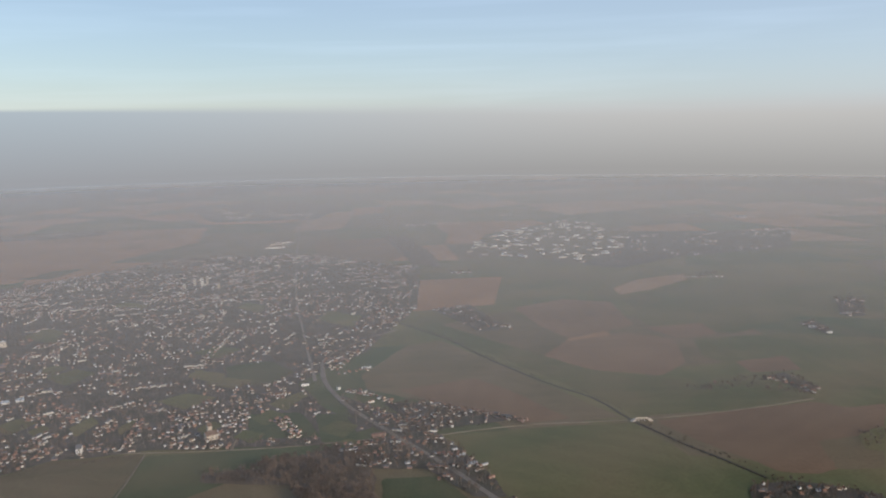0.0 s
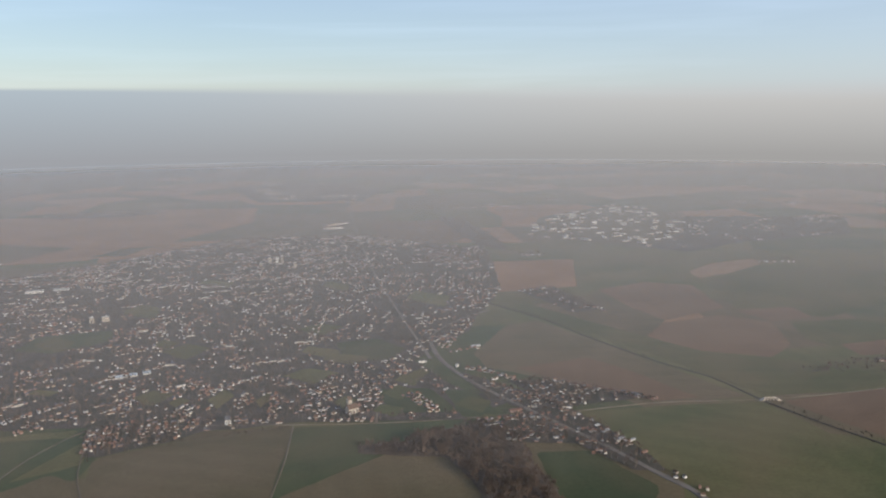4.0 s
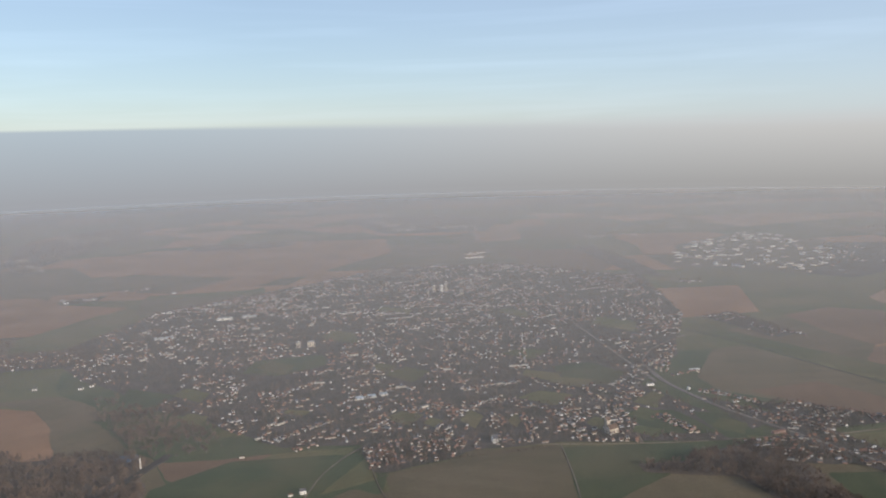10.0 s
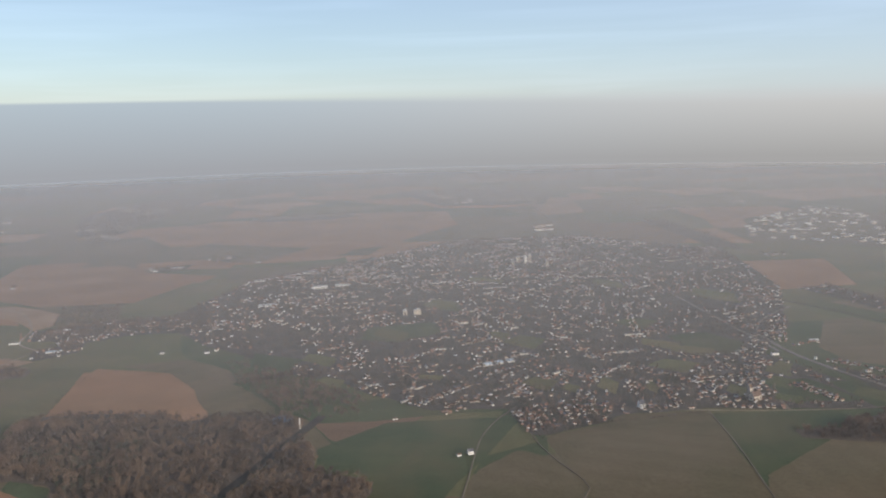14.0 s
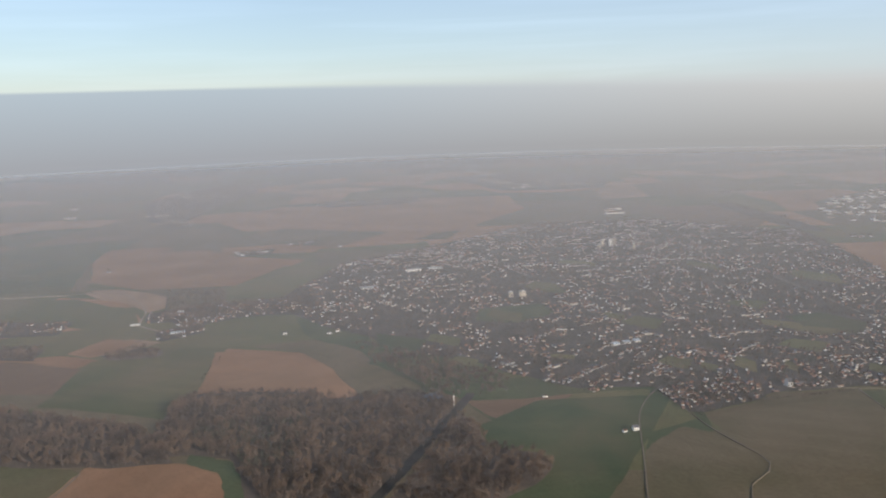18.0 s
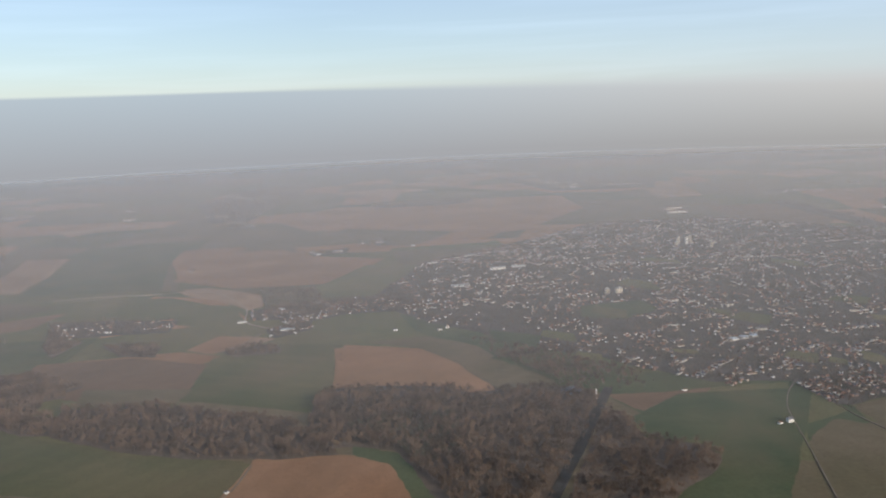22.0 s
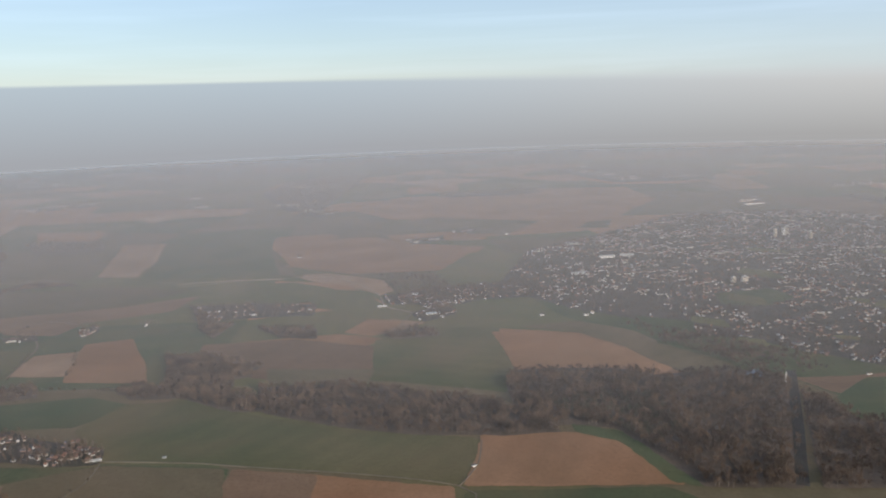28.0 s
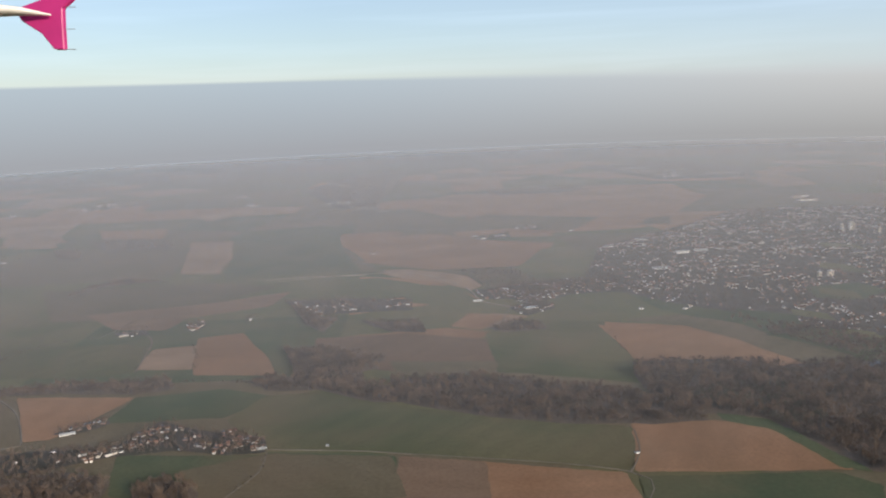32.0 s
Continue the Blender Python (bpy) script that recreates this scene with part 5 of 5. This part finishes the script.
hall(-254, 1350, 43.5, 6.1, 2.4, 9, WALLS[0], ROOFS[1], "long cream apartment block with a grey roof", "apartments", 0.7, 10, "apartment_block")
hall(-265, 1391, 33.9, 5.4, 2.0, 9, WALLS[0], ROOFS[1], "long cream apartment block with a grey roof", "apartments", 0.6, 8, "apartment_block")
hall(-342, 1414, 24.7, 4.9, 2.5, 9, WALLS[0], ROOFS[1], "long cream apartment block with a grey roof", "apartments", 0.8, 6, "apartment_block")
hall(-330, 1121, 14.3, 4.3, 3.3, 9, WALLS[0], ROOFS[0], "cream school building with a red roof", "school", 1.0, 3, "school")
hall(-28, 1216, 8.7, 3.1, 3.0, 30, WALLS[1], ROOFS[1], "white hall above the houses", "hall", 0.9, 2, "hall")
hall(-574, 1568, 30.5, 6.1, 2.7, 8, WALLS[1], ROOFS[1], "row of white houses at the town edge", "terrace", 0.8, 7, "terrace")
hall(-658, 1495, 19.1, 3.8, 2.6, 8, WALLS[1], ROOFS[1], "row of white houses at the town edge", "terrace", 0.8, 4, "terrace")
hall(-619, 1288, 27.9, 11.2, 3.0, 8, WHITE_METAL, GREY_METAL, "wide pale hall with a grey roof", "hall", 0.9, 6, "hall")
hall(-432, 767, 4.6, 2.4, 1.4, 8, WALLS[1], ROOFS[2], "white cottage at the field edge", "cottage", 0.4, 1, "cottage")
hall(-147, 753, 5.6, 2.4, 1.4, 5, WALLS[3], ROOFS[0], "sand coloured house at the town edge", "house", 0.4, 1, "house")
hall(-238, 776, 6.4, 2.4, 2.9, 60, WALLS[3], ROOFS[2], "pale building site at the town edge", "building", 0.9, 1, "building")
hall(-1247, 687, 5.5, 2.4, 1.9, 15, WALLS[1], ROOFS[1], "white house in the village", "house", 0.6, 1, "house")
hall(-1149, 641, 10.0, 3.6, 1.3, 5, CONCRETE, WHITE_METAL, "low pale farm building at the village edge", "barn", 0.4, 2, "barn")
hall(-1332, 693, 13.6, 4.9, 1.2, 22, CONCRETE, WHITE_METAL, "long low pale barn beside a field", "barn", 0.4, 3, "barn")
hall(-1314, 720, 9.0, 3.2, 1.2, 18, CONCRETE, GREY_METAL, "low grey barn beside a field", "barn", 0.4, 2, "barn")
hall(-839, 600, 3.4, 2.4, 1.2, 30, WALLS[1], ROOFS[1], "small white shelter beside a lane", "shed", 0.4, 0, "shed")
hall(-1092, 642, 2.8, 2.4, 0.8, 0, CONCRETE, GREY_METAL, "small farm shed beside a lane", "shed", 0.2, 0, "shed")
hall(-861, 1071, 18.5, 7.4, 2.0, 12, CONCRETE, BLUE_METAL, "long pale blue works hall beside a pit", "works", 0.6, 4, "works")
hall(-885, 1184, 9.5, 3.4, 2.5, 5, WALLS[1], WHITE_METAL, "white works hall at the town edge", "works", 0.8, 2, "works")
hall(-931, 1122, 12.4, 4.5, 1.7, 10, CONCRETE, CONCRETE, "low concrete works at the pit", "works", 0.5, 3, "works")
hall(-32, 2024, 46, 12, 3.9, 4, WALLS[1], ROOFS[0], "long white warehouse with a red roof at the far town edge", "warehouse", 1.2, 13, "warehouse")
hall(-370, 676, 5, 4, 3, 10, WALLS[1], ROOFS[1], "white farmhouse standing alone beside a lane", "house", 1.8, 2, "farmhouse")
hall(-380, 673, 3.6, 2.6, 1.6, 20, WALLS[1], ROOFS[2], "small white farm shed beside a lane", "shed", 0.8, 0, "shed")
hall(-194, 762, 5, 6.5, 5, 5, WALLS[1], ROOFS[1], "tall white house with a steep slate roof at the town's edge", "house", 3.0, 2, "townhouse")
hall(-546, 1412, 26, 10, 4.2, 8, WALLS[1], GREY_METAL, "long factory hall with a bright white front", "factory", 1.2, 6, "factory")
hall(-508, 1424, 24, 9, 3.2, 8, WHITE_METAL, GREY_METAL, "pale side hall of the factory", "factory", 1.0, 0, "factory")
for dx in (0, 15, 29):
    hall(-322 + dx * 0.95, 925 + dx * 0.35, 8, 9, 2.0, 15, CONCRETE, BLUE_METAL, "hall with a pale blue metal roof among houses", "hall", 1.0, 0, "hall")
tower_block(-408, 1186, 6, 5, 5, 12, WALLS[3], "cream apartment tower standing above the houses")
tower_block(-390, 1188, 10, 5, 5, 12, WALLS[3], "wide cream apartment block standing above the houses")
for x, y, st in ((-161, 1569, 9), (-175, 1575, 8), (-152, 1575, 10), (-128, 1525, 7), (-190, 1541, 6)):
    tower_block(x, y, 5, 5.5, st, rng.uniform(-10, 20), WALLS[1 if st == 9 else 3], "slender pale apartment tower in the middle of town")
hall(-78, 766, 11, 7, 5.5, 25, WALLS[3], ROOFS[2], "sand coloured church with a brown roof", "church", 3.4, 3, "church")
hall(-80, 774, 4, 4, 11, 25, WALLS[3], ROOFS[2], "square church tower with a pointed roof", "church tower", 3.0, 1, "church_tower")
hall(-12, 2106, 40, 8, 2.6, 10, WALLS[1], ROOFS[0], "long white warehouse with a red roof at the edge of town", "warehouse", 1.2, 0, "warehouse")
hall(-30, 2085, 30, 7, 2.4, 10, WALLS[3], ROOFS[2], "pale warehouse at the edge of town", "warehouse", 1.2, 0, "warehouse")
# chimney of the old works
stack = tagged(new("chimney_stack"), "slender pale brick chimney at the edge of the wood", "chimney")
stack.matrix_basis = pose(-521, 757, 0)
v, f = [], []
for z, r in ((0, 0.75), (9.6, 0.5), (9.6, 0.62), (10.1, 0.62)):
    v += [(r * math.cos(k * math.pi / 5), r * math.sin(k * math.pi / 5), z) for k in range(10)]
for i in range(3):
    f += [(i * 10 + k, i * 10 + (k + 1) % 10, i * 10 + 10 + (k + 1) % 10, i * 10 + 10 + k) for k in range(10)]
f.append(tuple(range(30, 40)))
part("shaft", mesh_of("shaft", v, f, WALLS[0]), stack)


def bridge(x, y, length, width, turn):
    """A concrete road bridge over the railway: deck, parapets, abutments and piers."""
    root = tagged(new("bridge"), "pale concrete road bridge over the sunken railway", "bridge")
    root.matrix_basis = pose(x, y, 0.55, 0, 0, turn)
    part("deck", mesh_of("deck", *block_mesh(0, 0, 2.1, length, width, 0.5), WALLS[3]), root)
    for s in (-1, 1):
        part("parapet", mesh_of("parapet", *block_mesh(0, s * (width / 2 - 0.12), 2.604, length, 0.24, 0.5), WALLS[3]), root)
        v, f = block_mesh(s * (length / 2 + 2.5), 0, 0, 5, width + 1.5, 2.55)
        v = [(a, b, 0.1 if c > 1 and a * s > length / 2 + 3 else c) for a, b, c in v]
        part("abutment", mesh_of("abutment", v, f, WALLS[3]), root)
    for i in range(3):
        part("pier", mesh_of("pier", *block_mesh((i - 1) * length / 4, 0, 0, 0.7, width - 0.6, 2.096), WALLS[3]), root)


bridge(330, 712, 12, 2.6, -8)
for i, (x, y, turn) in enumerate(SHEDS):
    long, wide, high = rng.uniform(6, 19), rng.uniform(4, 7), rng.uniform(2.2, 3.6)
    hall(x, y, long, wide, high, math.degrees(turn), WALLS[1] if i % 3 else WALLS[3], (GREY_METAL, ROOFS[1], ROOFS[2], GREY_METAL, BLUE_METAL)[i % 5], "pale sheet metal industrial shed on the trading estate", "warehouse", name="warehouse")

# scattered single trees on the near fields
TREE_MESHES = []
for wv, wf, tv, tf in SHAPES[:4]:
    TREE_MESHES.append((bulk("tree_trunk", wv, wf, BARK), bulk("tree_crown", tv, tf, TWIGS)))
TREE_FIRST = {}


def tree(x, y, size, shape):
    m = pose(x, y, 0.05, 0, 0, rng.uniform(0, 360))
    if shape in TREE_FIRST:
        ob = copy_thing(TREE_FIRST[shape], m)
    else:
        ob = tagged(new("tree"), "leafless brown tree at the field edge", "tree", "trees at the field edges")
        ob.matrix_basis = m
        part("trunk", TREE_MESHES[shape][0], ob)
        part("crown", TREE_MESHES[shape][1], ob)
        TREE_FIRST[shape] = ob
    ob.scale = (size, size, size)
    return ob


for x, y, s in SINGLE[:260]:
    tree(x, y, s, rng.randrange(4))


# ---- the aircraft's wing tip, as it stands at the end of the flight ----
def wing_tip(m):
    root = tagged(new("aircraft_wing"), "white airliner wing with a magenta arrow shaped tip fence", "aircraft wing")
    root.matrix_basis = m
    outline = [(-4.19, 2.34), (-3.57, 2.57), (-3.49, 2.565), (-3.72, 2.352), (-3.714, 2.187), (-3.698, 1.95), (-3.797, 1.95), (-3.923, 2.105), (-4.115, 2.225)]
    bm = bmesh.new()
    vs = [bm.verts.new((x, y, -8.03)) for x, y in outline]
    face = bm.faces.new(vs)
    res = bmesh.ops.extrude_face_region(bm, geom=[face])
    bmesh.ops.translate(bm, verts=[v for v in res["geom"] if isinstance(v, bmesh.types.BMVert)], vec=(0.02, 0, -0.05))
    bmesh.ops.recalc_face_normals(bm, faces=bm.faces[:])
    bmesh.ops.bevel(bm, geom=bm.edges[:], offset=0.008, segments=1, affect="EDGES")
    fence = bpy.data.meshes.new("tip_fence")
    bm.to_mesh(fence)
    bm.free()
    fence.materials.append(PINK)
    tip = part("tip_fence", fence, root, "magenta painted tip fence")
    # the wing: rounded sections from the tip inwards
    verts, faces, n = [], [], 14
    stations = ((-3.80, 2.268, -7.98, 0.02, 0.01), (-4.05, 2.275, -7.9, 0.12, 0.045), (-4.31, 2.27, -7.85, 0.2, 0.068), (-5.2, 2.26, -7.6, 0.7, 0.11), (-8.5, 2.25, -6.9, 1.5, 0.2))
    for x, y, z, chord, thick in stations:
        for k in range(n):
            t = 2 * math.pi * k / n
            verts.append((x + 0.25 * chord * math.cos(t), y + thick * math.sin(t) * (1 if math.sin(t) > 0 else 0.7), z + chord * 0.6 * math.cos(t)))
    for i in range(len(stations) - 1):
        for k in range(n):
            k2 = (k + 1) % n
            faces.append((i * n + k, i * n + k2, (i + 1) * n + k2, (i + 1) * n + k))
    faces += [tuple(range(n)), tuple(range((len(stations) - 1) * n, len(stations) * n))[::-1]]
    part("wing_panel", mesh_of("wing_panel", verts, faces, WING_WHITE), root, "off-white wing panel")
    for x, y in ((-3.70, 2.37), (-3.705, 2.155), (-3.695, 1.955)):
        v, f = block_mesh(x + 0.05, y, -8.06, 0.11, 0.006, 0.006)
        part("static_wick", mesh_of("static_wick", v, f, GREY_METAL), tip)


wing_tip(pose(-1002.27, -16.98, 285.64, 79.67, 2.1, -1.62))
